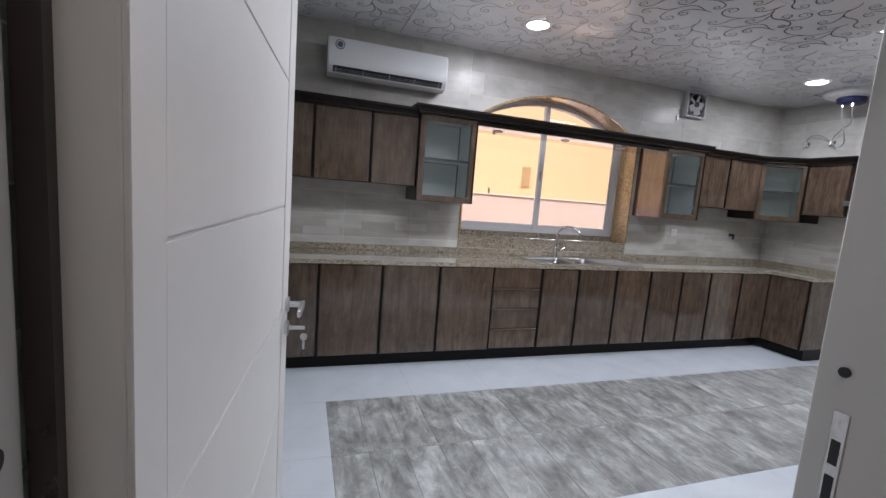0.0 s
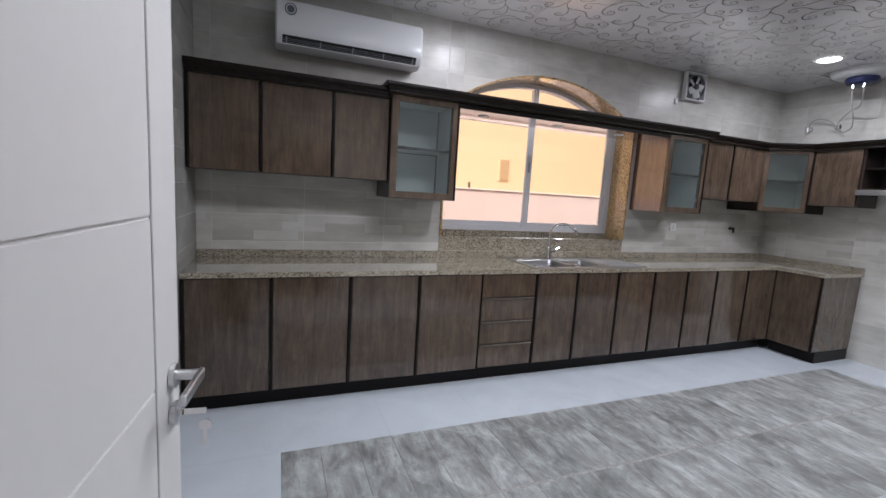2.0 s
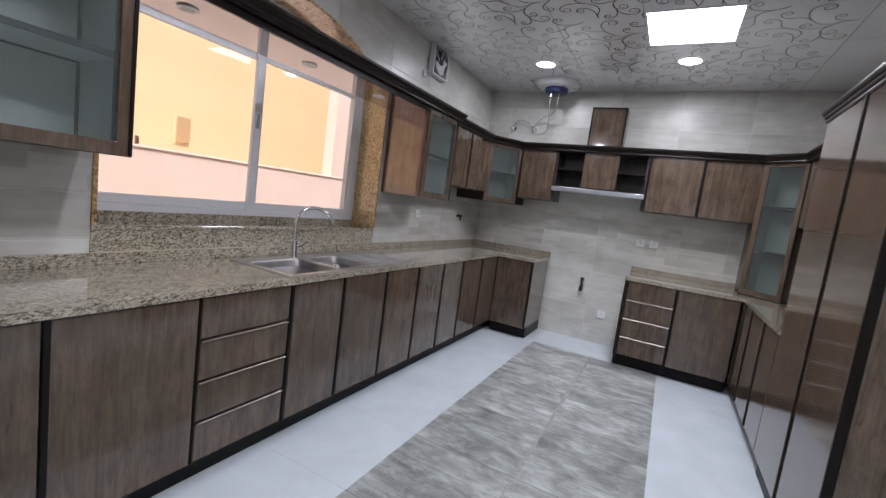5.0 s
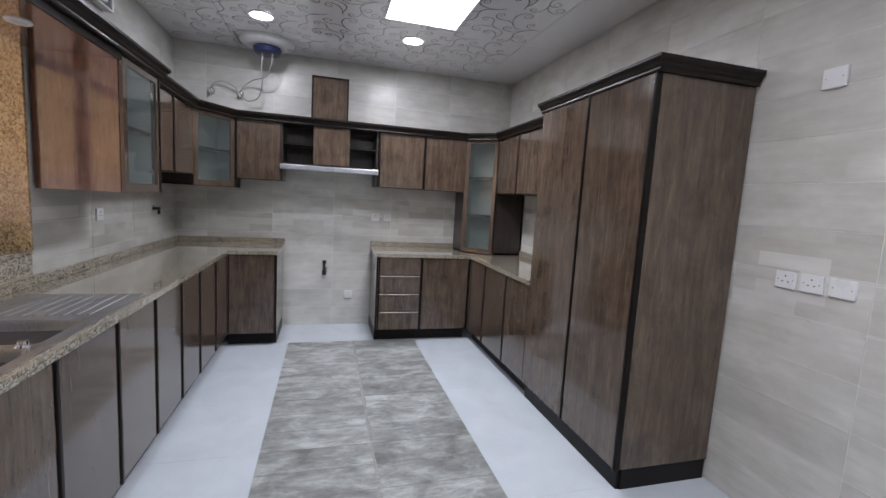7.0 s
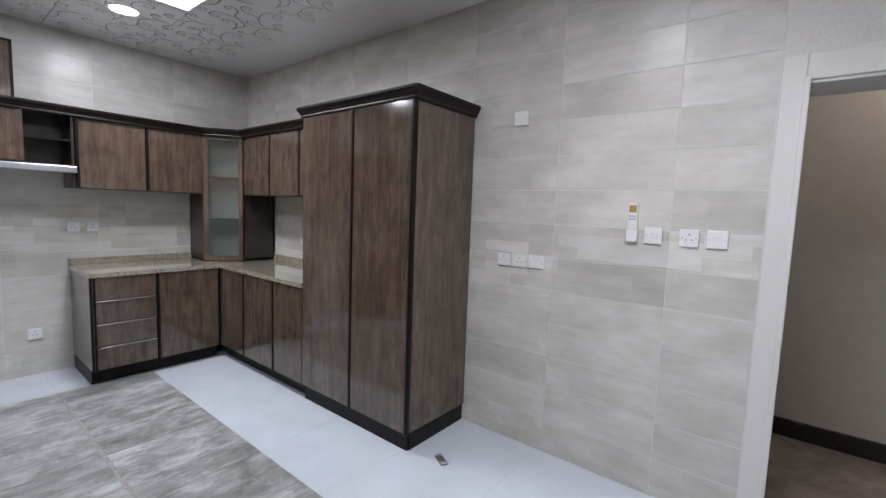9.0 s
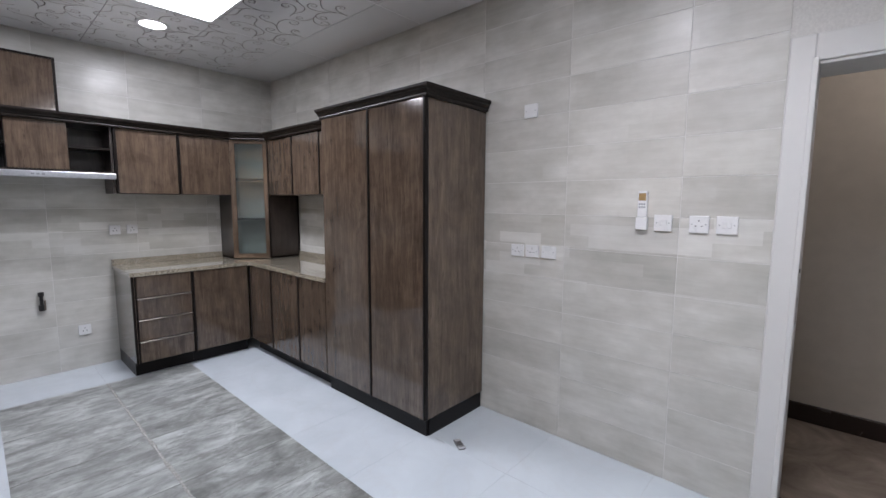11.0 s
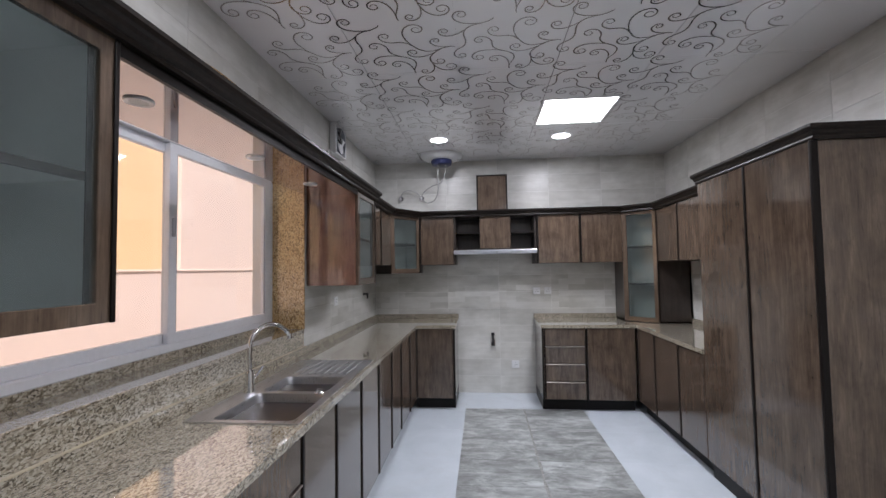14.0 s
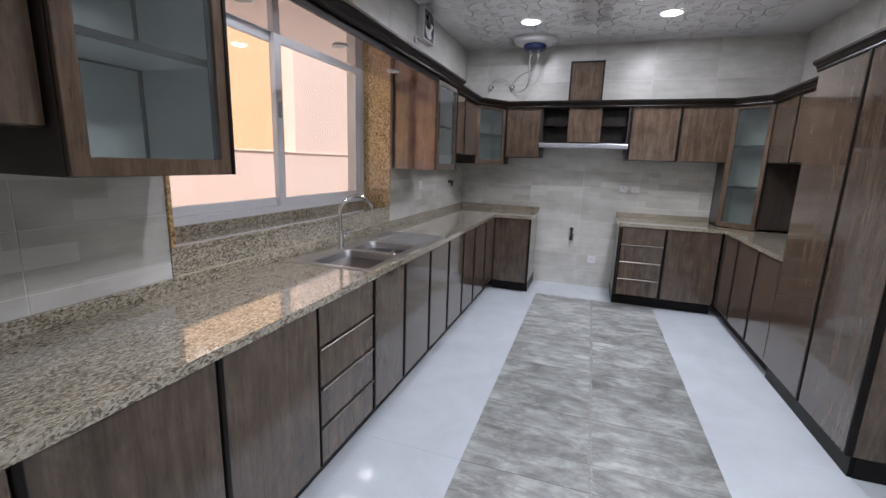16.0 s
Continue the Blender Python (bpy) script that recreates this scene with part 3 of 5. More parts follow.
bm = box(-2.6, 3.6, CB, CB + 0.018, -0.012, 0.115, 0.004)
solo("baseboard", bm, BASE_DARK, "dark brown corridor skirting board", kind="structure")
bm = box(-2.6, DOOR_L - 0.1, WALL_BACK - 0.006, WALL_BACK - 0.002, 0, CEIL)
add_box(bm, DOOR_R + 0.15, 3.6, WALL_BACK - 0.006, WALL_BACK - 0.002, 0, CEIL)
add_box(bm, DOOR_L - 0.1, DOOR_R + 0.15, WALL_BACK - 0.006, WALL_BACK - 0.002, DOOR_H + 0.1, CEIL)
solo("corridor_wall_facing", bm, CORRIDOR_WALL, "cream paint on the corridor side of the kitchen wall", kind="structure")

# ---- doorway ----
frame_thing = thing("door_1", (0.45, SOUTH - 0.1, 0), "white lacquered door frame around the kitchen doorway", "door frame")
tagged(frame_thing, kind="structure")
JT = 0.022
HINGE_X = -0.008
for name, a, b in (("jamb", DOOR_L, DOOR_L + JT), ("jamb", DOOR_R - JT + 0.012, DOOR_R + 0.012)):
    bm = box(a, b, WALL_BACK - 0.012, SOUTH + (0.012 if a < 0.5 else 0.058), 0.0, DOOR_H + 0.01, 0.003)
    part(name, bm, WHITE_PAINT, frame_thing)
part("head", box(DOOR_L + JT, DOOR_R - JT + 0.012, WALL_BACK - 0.012, SOUTH + 0.012, DOOR_H - 0.012, DOOR_H + 0.01, 0.003), WHITE_PAINT, frame_thing)
for face, y0, y1 in (("room", SOUTH + 0.001, SOUTH + 0.022), ("hall", WALL_BACK - 0.03, WALL_BACK - 0.008)):
    for a, b in ((DOOR_L - 0.095, DOOR_L + 0.004), (DOOR_R + 0.003, DOOR_R + 0.090)):
        part("architrave", soften(box(a, b, y0, y1, 0.0, DOOR_H + 0.115), 0.006), WHITE_PAINT, frame_thing)
    part("architrave", soften(box(DOOR_L + 0.005, DOOR_R + 0.005, y0, y1, DOOR_H + 0.002, DOOR_H + 0.115), 0.006), WHITE_PAINT, frame_thing)
# dark strip stands in for the shade in the hinge-side gap
part("gap_shade_strip", box(DOOR_L + JT + 0.001, HINGE_X - 0.052, SOUTH + 0.014, SOUTH + 0.03, 0.002, DOOR_H - 0.02), BASE_DARK, frame_thing, "dark strip standing in for the shaded gap on the hinge side")
# strike plate and plugs on the lock-side jamb
jx = DOOR_R - JT + 0.012
bm = box(jx - 0.0025, jx + 0.001, SOUTH - 0.004, SOUTH + 0.020, 0.935, 1.135, 0.001)
strike = part("strike_plate", bm, STEEL, frame_thing, "steel strike plate with two dark slots")
for z0, z1 in ((1.04, 1.085), (0.96, 1.02)):
    part("slot", box(jx - 0.0032, jx - 0.001, SOUTH + 0.001, SOUTH + 0.015, z0, z1), BLACK, strike)
bm = add_cyl(bmesh.new(), (jx - 0.001, SOUTH + 0.016, 1.205), 0.009, 0.005, "X", n=16)
part("plug", bm, BLACK, frame_thing, "black rubber plug in the jamb")
bm = add_cyl(bmesh.new(), (DOOR_L + JT + 0.001, SOUTH - 0.03, 1.215), 0.011, 0.005, "X", n=16)
part("plug", bm, BLACK, frame_thing, "black rubber plug in the jamb")

# open leaf: local x from hinge to lock edge, y thickness, z up; the seen face is at y = 0
LEAF = 1.135
HINGE = Vector((HINGE_X, SOUTH + 0.030, 0))
TIP = Vector((0.100, SOUTH + 0.030 + 1.13, 0))
ang = math.atan2(TIP.y - HINGE.y, TIP.x - HINGE.x)
LM = Matrix.Translation(HINGE) @ Matrix.Rotation(ang, 4, "Z")
door = thing("door_leaf", HINGE, "white lacquered kitchen door with routed horizontal grooves, standing open", "door")
part("panel", soften(box(0.0, LEAF, 0.004, 0.060, 0.008, 2.06), 0.003), WHITE_PAINT, door, turn=LM)


def groove_fields(lines, x0, x1, z0, z1):
    """Raised fields of the face, split along straight grooves."""
    polys = [[(x0, z0), (x1, z0), (x1, z1), (x0, z1)]]
    for (ax, az), (bx, bz) in lines:
        nx, nz = -(bz - az), bx - ax
        d = math.hypot(nx, nz)
        nx, nz = nx / d, nz / d
        nxt = []
        for poly in polys:
            for sgn in (1, -1):
                out = []
                for k in range(len(poly)):
                    p, q = poly[k], poly[(k + 1) % len(poly)]
                    sp = sgn * ((p[0] - ax) * nx + (p[1] - az) * nz) - 0.0035
                    sq = sgn * ((q[0] - ax) * nx + (q[1] - az) * nz) - 0.0035
                    if sp >= 0:
                        out.append(p)
                    if (sp >= 0) != (sq >= 0):
                        t = sp / (sp - sq)
                        out.append((p[0] + t * (q[0] - p[0]), p[1] + t * (q[1] - p[1])))
                if len(out) >= 3:
                    nxt.append(out)
        polys = nxt
    return polys


fields = groove_fields([((0.0, z), (1.0, z)) for z in (0.33, 0.685, 1.04, 1.378, 1.765)], 0.085, 1.0, 0.01, 2.058)
for poly in fields:
    bm = bmesh.new()
    bot = [bm.verts.new((x, 0.005, z)) for x, z in poly]
    top = [bm.verts.new((x, 0.0, z)) for x, z in poly]
    bm.faces.new(top)
    for k in range(len(poly)):
        bm.faces.new((bot[k], bot[(k + 1) % len(poly)], top[(k + 1) % len(poly)], top[k]))
    bmesh.ops.recalc_face_normals(bm, faces=bm.faces)
    part("raised_field", bm, WHITE_PAINT, door, turn=LM)
for a, b in ((0.0, 0.08), (1.005, LEAF)):
    part("stile", box(a, b, -0.002, 0.005, 0.009, 2.059, 0.0015), WHITE_PAINT, door, turn=LM)
part("edge_band", box(LEAF - 0.0005, LEAF + 0.0015, 0.008, 0.056, 0.01, 2.058), GREY_PLASTIC, door, "grey edge band", turn=LM)
for side in (-1, 1):
    y = -0.004 if side < 0 else 0.064
    hz = 1.035
    handle = part("door_handle", add_cyl(bmesh.new(), (LEAF - 0.05, y + side * 0.004, hz), 0.026, 0.010, "Y", n=28), STEEL, door, "satin steel lever handle", turn=LM)
    bm = add_cyl(bmesh.new(), (LEAF - 0.05, y + side * 0.03, hz), 0.011, 0.05, "Y", n=16)
    add_box(bm, LEAF - 0.175, LEAF - 0.04, y + side * 0.055 - 0.006, y + side * 0.055 + 0.006, hz - 0.012, hz + 0.012, 0.003)
    part("lever", bm, STEEL, handle, turn=LM)
    lock = part("lock_rose", add_cyl(bmesh.new(), (LEAF - 0.05, y + side * 0.004, hz - 0.085), 0.026, 0.010, "Y", n=28), STEEL, door, "steel lock rose", turn=LM)
    bm = add_cyl(bmesh.new(), (LEAF - 0.05, y + side * 0.012, hz - 0.085), 0.009, 0.014, "Y", n=14)
    part("cylinder", bm, CHROME, lock, turn=LM)
    if side < 0:
        bm = box(LEAF - 0.051, LEAF - 0.049, y - 0.065, y - 0.018, hz - 0.092, hz - 0.078, 0.0006)
        part("key", bm, CHROME, lock, "steel key in the lock", turn=LM)
        bm = add_cyl(bmesh.new(), (LEAF - 0.05, y - 0.062, hz - 0.118), 0.013, 0.002, "X", n=14)
        add_box(bm, LEAF - 0.051, LEAF - 0.049, y - 0.066, y - 0.058, hz - 0.165, hz - 0.125)
        part("spare_key", bm, CHROME, lock, "steel spare key hanging from the ring", turn=LM)
for hz in (0.25, 1.05, 1.85):
    part("hinge", add_cyl(bmesh.new(), (-0.006, 0.064, hz), 0.008, 0.09, "Z", n=12), STEEL, door, turn=LM)

# ---- window ----
window = thing("window_1", (WIN_C, NORTH + 0.27, SILL), "white-framed sliding window under an arched fanlight", "window")
tagged(window, kind="structure")
FY0, FY1 = NORTH + 0.235, NORTH + 0.305
TRANS = 2.185
F = 0.06
part("frame_side", box(WIN_L + 0.004, WIN_L + F, FY0, FY1, SILL + 0.002, SPRING + 0.02, 0.003), WINDOW_WHITE, window)
part("frame_side", box(WIN_R - F, WIN_R - 0.004, FY0, FY1, SILL + 0.002, SPRING + 0.02, 0.003), WINDOW_WHITE, window)
part("frame_bottom", box(WIN_L + F, WIN_R - F, FY0, FY1, SILL + 0.002, SILL + 0.078, 0.003), WINDOW_WHITE, window)
part("transom", box(WIN_L + F, WIN_R - F, FY0, FY1, TRANS, TRANS + 0.065, 0.003), WINDOW_WHITE, window)
bm = arched_band(bmesh.new(), FY0, FY1, lambda x: max(TRANS + 0.03, arch_z(x) - 0.055), lambda x: max(TRANS + 0.031, arch_z(x) - 0.003))
part("arched_head", bm, WINDOW_WHITE, window)
part("fanlight_bar", box(WIN_C - 0.024, WIN_C + 0.024, FY0 + 0.005, FY1 - 0.005, TRANS + 0.065, CROWN - 0.05, 0.003), WINDOW_WHITE, window)
bm = arched_band(bmesh.new(), FY0 + 0.03, FY0 + 0.036, lambda x: TRANS + 0.05, lambda x: max(TRANS + 0.051, arch_z(x) - 0.05))
pane = part("fanlight_pane", bm, CLEAR, window)
pane.visible_shadow = False
MID = 2.617
for k, (a, b, y0, y1) in enumerate(((WIN_L + F, MID + 0.04, FY0 + 0.034, FY0 + 0.064), (MID - 0.04, WIN_R - F, FY0 + 0.002, FY0 + 0.032))):
    z0, z1 = SILL + 0.078, TRANS
    bm = soften(upright(cells([a, a + 0.055, b - 0.055, b], [z0, z0 + 0.05, z1 - 0.05, z1], lambda i, j: not (i == 1 and j == 1), y0, y1), FLIP_Y), 0.003, 1)
    sash = part("sash", bm, WINDOW_WHITE, window, "white sliding sash")
    pane = part("pane", box(a + 0.05, b - 0.05, y0 + 0.012, y0 + 0.018, z0 + 0.045, z1 - 0.045), CLEAR, sash)
    pane.visible_shadow = False
    for u, w in ((a + 0.055, a + 0.06), (b - 0.06, b - 0.055)):
        part("gasket", box(u, w, y0 + 0.003, y0 + 0.012, z0 + 0.05, z1 - 0.05), GREY_PLASTIC, sash)
latch = part("latch", box(MID - 0.025, MID - 0.005, FY0 - 0.012, FY0 + 0.003, 1.70, 1.80, 0.004), GREY_PLASTIC, window, "grey sash latch")

# granite lining of the opening
lining = thing("window_lining", (WIN_C, NORTH + 0.1, 0.9), "golden-brown speckled granite lining of the arched window", "window lining")
tagged(lining, kind="structure")
part("sill", soften(box(WIN_L, WIN_R, NORTH - 0.008, FY0 - 0.021, SILL - 0.024, SILL), 0.004), GRANITE, lining, "beige granite sill")
part("riser", box(WIN_L + 0.019, WIN_R - 0.019, FY0 - 0.0205, FY0 - 0.0005, SILL - 0.02, SILL + 0.042, 0.002), GRANITE, lining, "narrow granite strip under the window frame")
part("joint", box(WIN_L, WIN_R, NORTH - 0.0215, NORTH - 0.0045, 0.9553, 0.9578), CREAM_JOINT, lining, "cream joint line")
part("apron", box(WIN_L, WIN_R, NORTH - 0.004, NORTH + 0.0015, 0.953, SILL - 0.0245, 0.001), GRANITE, lining, "beige granite apron below the sill")
for a, b in ((WIN_L, WIN_L + 0.018), (WIN_R - 0.018, WIN_R)):
    part("reveal", box(a, b, NORTH - 0.012, FY0 - 0.001, SILL + 0.001, SPRING, 0.001), GOLD_GRANITE, lining)
bm = arched_band(bmesh.new(), NORTH - 0.012, FY0 - 0.001, lambda x: arch_z(x) - 0.018, lambda x: arch_z(x))
part("arch_soffit", bm, GOLD_GRANITE, lining)

# ---- yard seen through the window ----
# the ground stays out of view and serves as a light bounce
solo("ground", box(-25, 35, OUT, 45, -0.6, -0.35), BOUNCE_GROUND, "unseen yard ground outside, paled to bounce daylight indoors", kind="structure")
YY, BY, BAND, CORNER_X, HATCH, STUB_X = 13.5, 7.25, 1.557, 5.95, (7.15, 2.30), 3.14
yw = thing("neighbour_house", (0.0, YY, -0.35), "yellow rendered house standing behind the boundary wall", "house")
part("wall", box(-22, 24, YY, YY + 0.4, -0.35, 7.05), YELLOW_WALL, yw)
part("hatch", box(HATCH[0] - 0.16, HATCH[0] + 0.16, YY - 0.06, YY - 0.031, HATCH[1] - 0.32, HATCH[1] + 0.32, 0.01), plain("beige_hatch", (0.52, 0.36, 0.20), 0.7), yw, "beige metal hatch")
part("hatch_rim", box(HATCH[0] - 0.20, HATCH[0] + 0.20, YY - 0.03, YY - 0.002, HATCH[1] - 0.36, HATCH[1] + 0.36, 0.01), YELLOW_WALL, yw)
part("roof_edge", box(-22.2, 24.2, YY - 0.06, YY + 0.5, 7.052, 7.25), YELLOW_WALL, yw)
bw = thing("boundary_wall", (-4.0, BY, -0.35), "pale pink rendered boundary wall with a thin coping", "wall")
part("wall", box(-14, CORNER_X - 0.002, BY, BY + 0.2, -0.35, BAND - 0.032), PINK_WALL, bw)
part("coping", box(-14, CORNER_X - 0.002, BY - 0.02, BY + 0.22, BAND - 0.03, BAND, 0.008), PINK_WALL, bw)
part("pipe_stub", add_cyl(bmesh.new(), (STUB_X, BY + 0.08, BAND + 0.04), 0.02, 0.10, n=12), BRONZE, bw, "short metal pipe stub on the coping")
sw = thing("screen_wall", (12.0, BY, -0.35), "tall pale pink rendered wall flush with the boundary wall", "wall")
part("wall", box(CORNER_X, 20, BY, BY + 0.2, -0.35, 7.5), PINK_WALL, sw)
part("ledge", box(CORNER_X, 20, BY - 0.02, BY - 0.002, BAND - 0.03, BAND, 0.006), PINK_WALL, sw, "thin ledge along the wall")
part("roof_edge", box(CORNER_X - 0.05, 20.1, BY - 0.05, BY + 0.25, 7.502, 7.65), PINK_WALL, sw)

# ---- kitchen units ----
CT, CB_Z = 0.90, 0.866
PL = 0.118
BF = 3.955
EF = 5.205
SF = 1.60
RN, RE, RS = Matrix(), Matrix.Rotation(radians(-90), 4, "Z"), Matrix.Rotation(radians(180), 4, "Z")


def at(x, y, turn):
    return Matrix.Translation((x, y, 0)) @ turn


def front(parent, name, w, z0, z1, m, strip="left", mat=None, y=0.0):
    d = part(name, soften(box(0.0025, w - 0.0025, y - 0.020, y, z0 + 0.002, z1 - 0.002), 0.0025, 1), mat or WOOD, parent, turn=m)
    if strip == "left":
        part("edge_profile", soften(box(0.0, 0.021, y - 0.027, y - 0.0005, z0 + 0.001, z1 - 0.001), 0.004, 2), DARK, d, "dark bronze edge profile", turn=m)
    elif strip == "right":
        part("edge_profile", soften(box(w - 0.021, w, y - 0.027, y - 0.0005, z0 + 0.001, z1 - 0.001), 0.004, 2), DARK, d, "dark bronze edge profile", turn=m)
    return d


def base_unit(x, y, turn, w, depth, label, drawers=False, strip="left"):
    m = at(x, y, turn)
    t = thing("base_cabinet", m.translation, label, "cabinet", "kitchen base cabinets")
    part("body", box(0.001, w - 0.001, 0.001, depth, PL, CB_Z - 0.002), CARCASS, t, turn=m)
    part("plinth", box(0.0, w, 0.055, 0.075, 0.0, PL), PLINTH, t, "black-brown kick plinth", turn=m)
    if drawers:
        zs = [PL + 0.004 + (CB_Z - PL - 0.006) * k / 4 for k in range(5)]
        for k, (a, b) in enumerate(zip(zs, zs[1:])):
            d = part("drawer_front", soften(box(0.012, w - 0.004, -0.020, 0, a + 0.003, b - (0.003 if k == 3 else 0.012)), 0.0025, 1), WOOD, t, turn=m)
            if k == 3:
                continue
            part("handle", soften(box(0.014, w - 0.006, -0.030, -0.002, b - 0.0115, b - 0.003), 0.0025, 1), BRONZE, d, "satin bronze grip profile", turn=m)
        part("edge_profile", soften(box(0.0, 0.010, -0.026, -0.0005, PL + 0.002, CB_Z - 0.003), 0.003, 1), DARK, t, "dark bronze edge profile", turn=m)
    else:
        front(t, "door", w, PL, CB_Z - 0.002, m, strip)
    return t


joints = [WEST + 0.005, 0.268, 0.762, 1.250, 1.752, 2.236, 2.632, 3.066, 3.486, 3.90, 4.292, 4.742, 5.195]
for k, (a, b) in enumerate(zip(joints, joints[1:])):
    dr = k == 4
    base_unit(a, BF, RN, b - a, NORTH - BF - 0.012, "four-drawer base cabinet in brown gloss laminate with bronze grips" if dr else ("brown gloss laminate sink base cabinet with one door" if k in (5, 6) else "brown gloss laminate base cabinet with one door"), dr)
# return towards the cooker space
t = base_unit(EF, 3.945, RE, 0.405, EAST - EF - 0.012, "brown gloss laminate base cabinet at the end of the worktop return")
m = at(EF, 3.945, RE)
part("end_panel", soften(box(0.405, 0.425, -0.02, EAST - EF - 0.012, PL, CB_Z - 0.002), 0.002), WOOD, t, turn=m)
part("edge_profile", soften(box(0.41, 0.428, -0.026, -0.004, PL, CB_Z - 0.004), 0.004), DARK, t, "dark bronze edge profile", turn=m)
part("plinth", box(0.4055, 0.423, 0.05, EAST - EF - 0.02, 0.0, PL - 0.002), PLINTH, t, turn=m)
# far side of the cooker space
t = base_unit(EF, 2.573, RE, 0.427, EAST - EF - 0.012, "four-drawer base cabinet in brown gloss laminate with bronze grips", True)
m = at(EF, 2.573, RE)
part("end_panel", soften(box(-0.02, -0.001, -0.02, EAST - EF - 0.012, PL, CB_Z - 0.002), 0.002), WOOD, t, turn=m)
part("edge_profile", soften(box(-0.023, -0.006, -0.026, -0.004, PL, CB_Z - 0.004), 0.004), DARK, t, "dark bronze edge profile", turn=m)
part("plinth", box(-0.018, -0.0005, 0.05, EAST - EF - 0.02, 0.0, PL - 0.002), PLINTH, t, turn=m)
base_unit(EF, 2.145, RE, 0.505, EAST - EF - 0.012, "brown gloss laminate base cabinet with one door")
for a, b in ((5.20, 4.755), (4.755, 4.268), (4.268, 3.845)):
    base_unit(a, SF, RS, a - b, SF - SOUTH - 0.012, "brown gloss laminate base cabinet with one door")

# tall larder
t = thing("larder_cabinet", (3.29, 1.3, 0), "tall brown gloss laminate larder cabinet with two doors", "cabinet")
TX0, TX1, TZ = 2.745, 3.84, 2.112
m = at(TX1, SF, RS)
W = TX1 - TX0
part("body", box(0.002, W - 0.02, 0.001, SF - SOUTH - 0.012, PL, TZ), CARCASS, t, turn=m)
part("side_panel", soften(box(W - 0.0195, W, 0.0, SF - SOUTH - 0.012, PL + 0.002, TZ), 0.002), WOOD, t, turn=m)
part("plinth", box(0.0, W - 0.02, 0.012, 0.03, 0.0, PL), PLINTH, t, turn=m)
part("plinth", box(W - 0.03, W - 0.012, 0.031, SF - SOUTH - 0.012, 0.0, PL), PLINTH, t, turn=m)
front(t, "door", W / 2, PL, TZ, m, "none")
d = front(t, "door", W / 2 - 0.012, PL, TZ, m @ Matrix.Translation((W / 2, 0, 0)), "left")
part("edge_profile", soften(box(W - 0.019, W + 0.003, -0.026, 0.010, PL, TZ), 0.007, 3), DARK, t, "dark bronze corner profile", turn=m)

# ---- wall cabinets ----
UL, UR, UT = 1.515, 1.555, 2.125
UF = 4.205
GF = 4.15
EU = 5.50
SU = 1.345


def wall_unit(x, y, turn, w, depth, z0, z1, label, strip="left"):
    m = at(x, y, turn)
    t = thing("wall_cabinet", m.translation + Vector((0, 0, z0)), label, "cabinet", "kitchen wall cabinets")
    part("body", box(0.001, w - 0.001, 0.001, depth, z0, z1), CARCASS, t, turn=m)
    front(t, "door", w, z0, z1, m, strip)
    return t


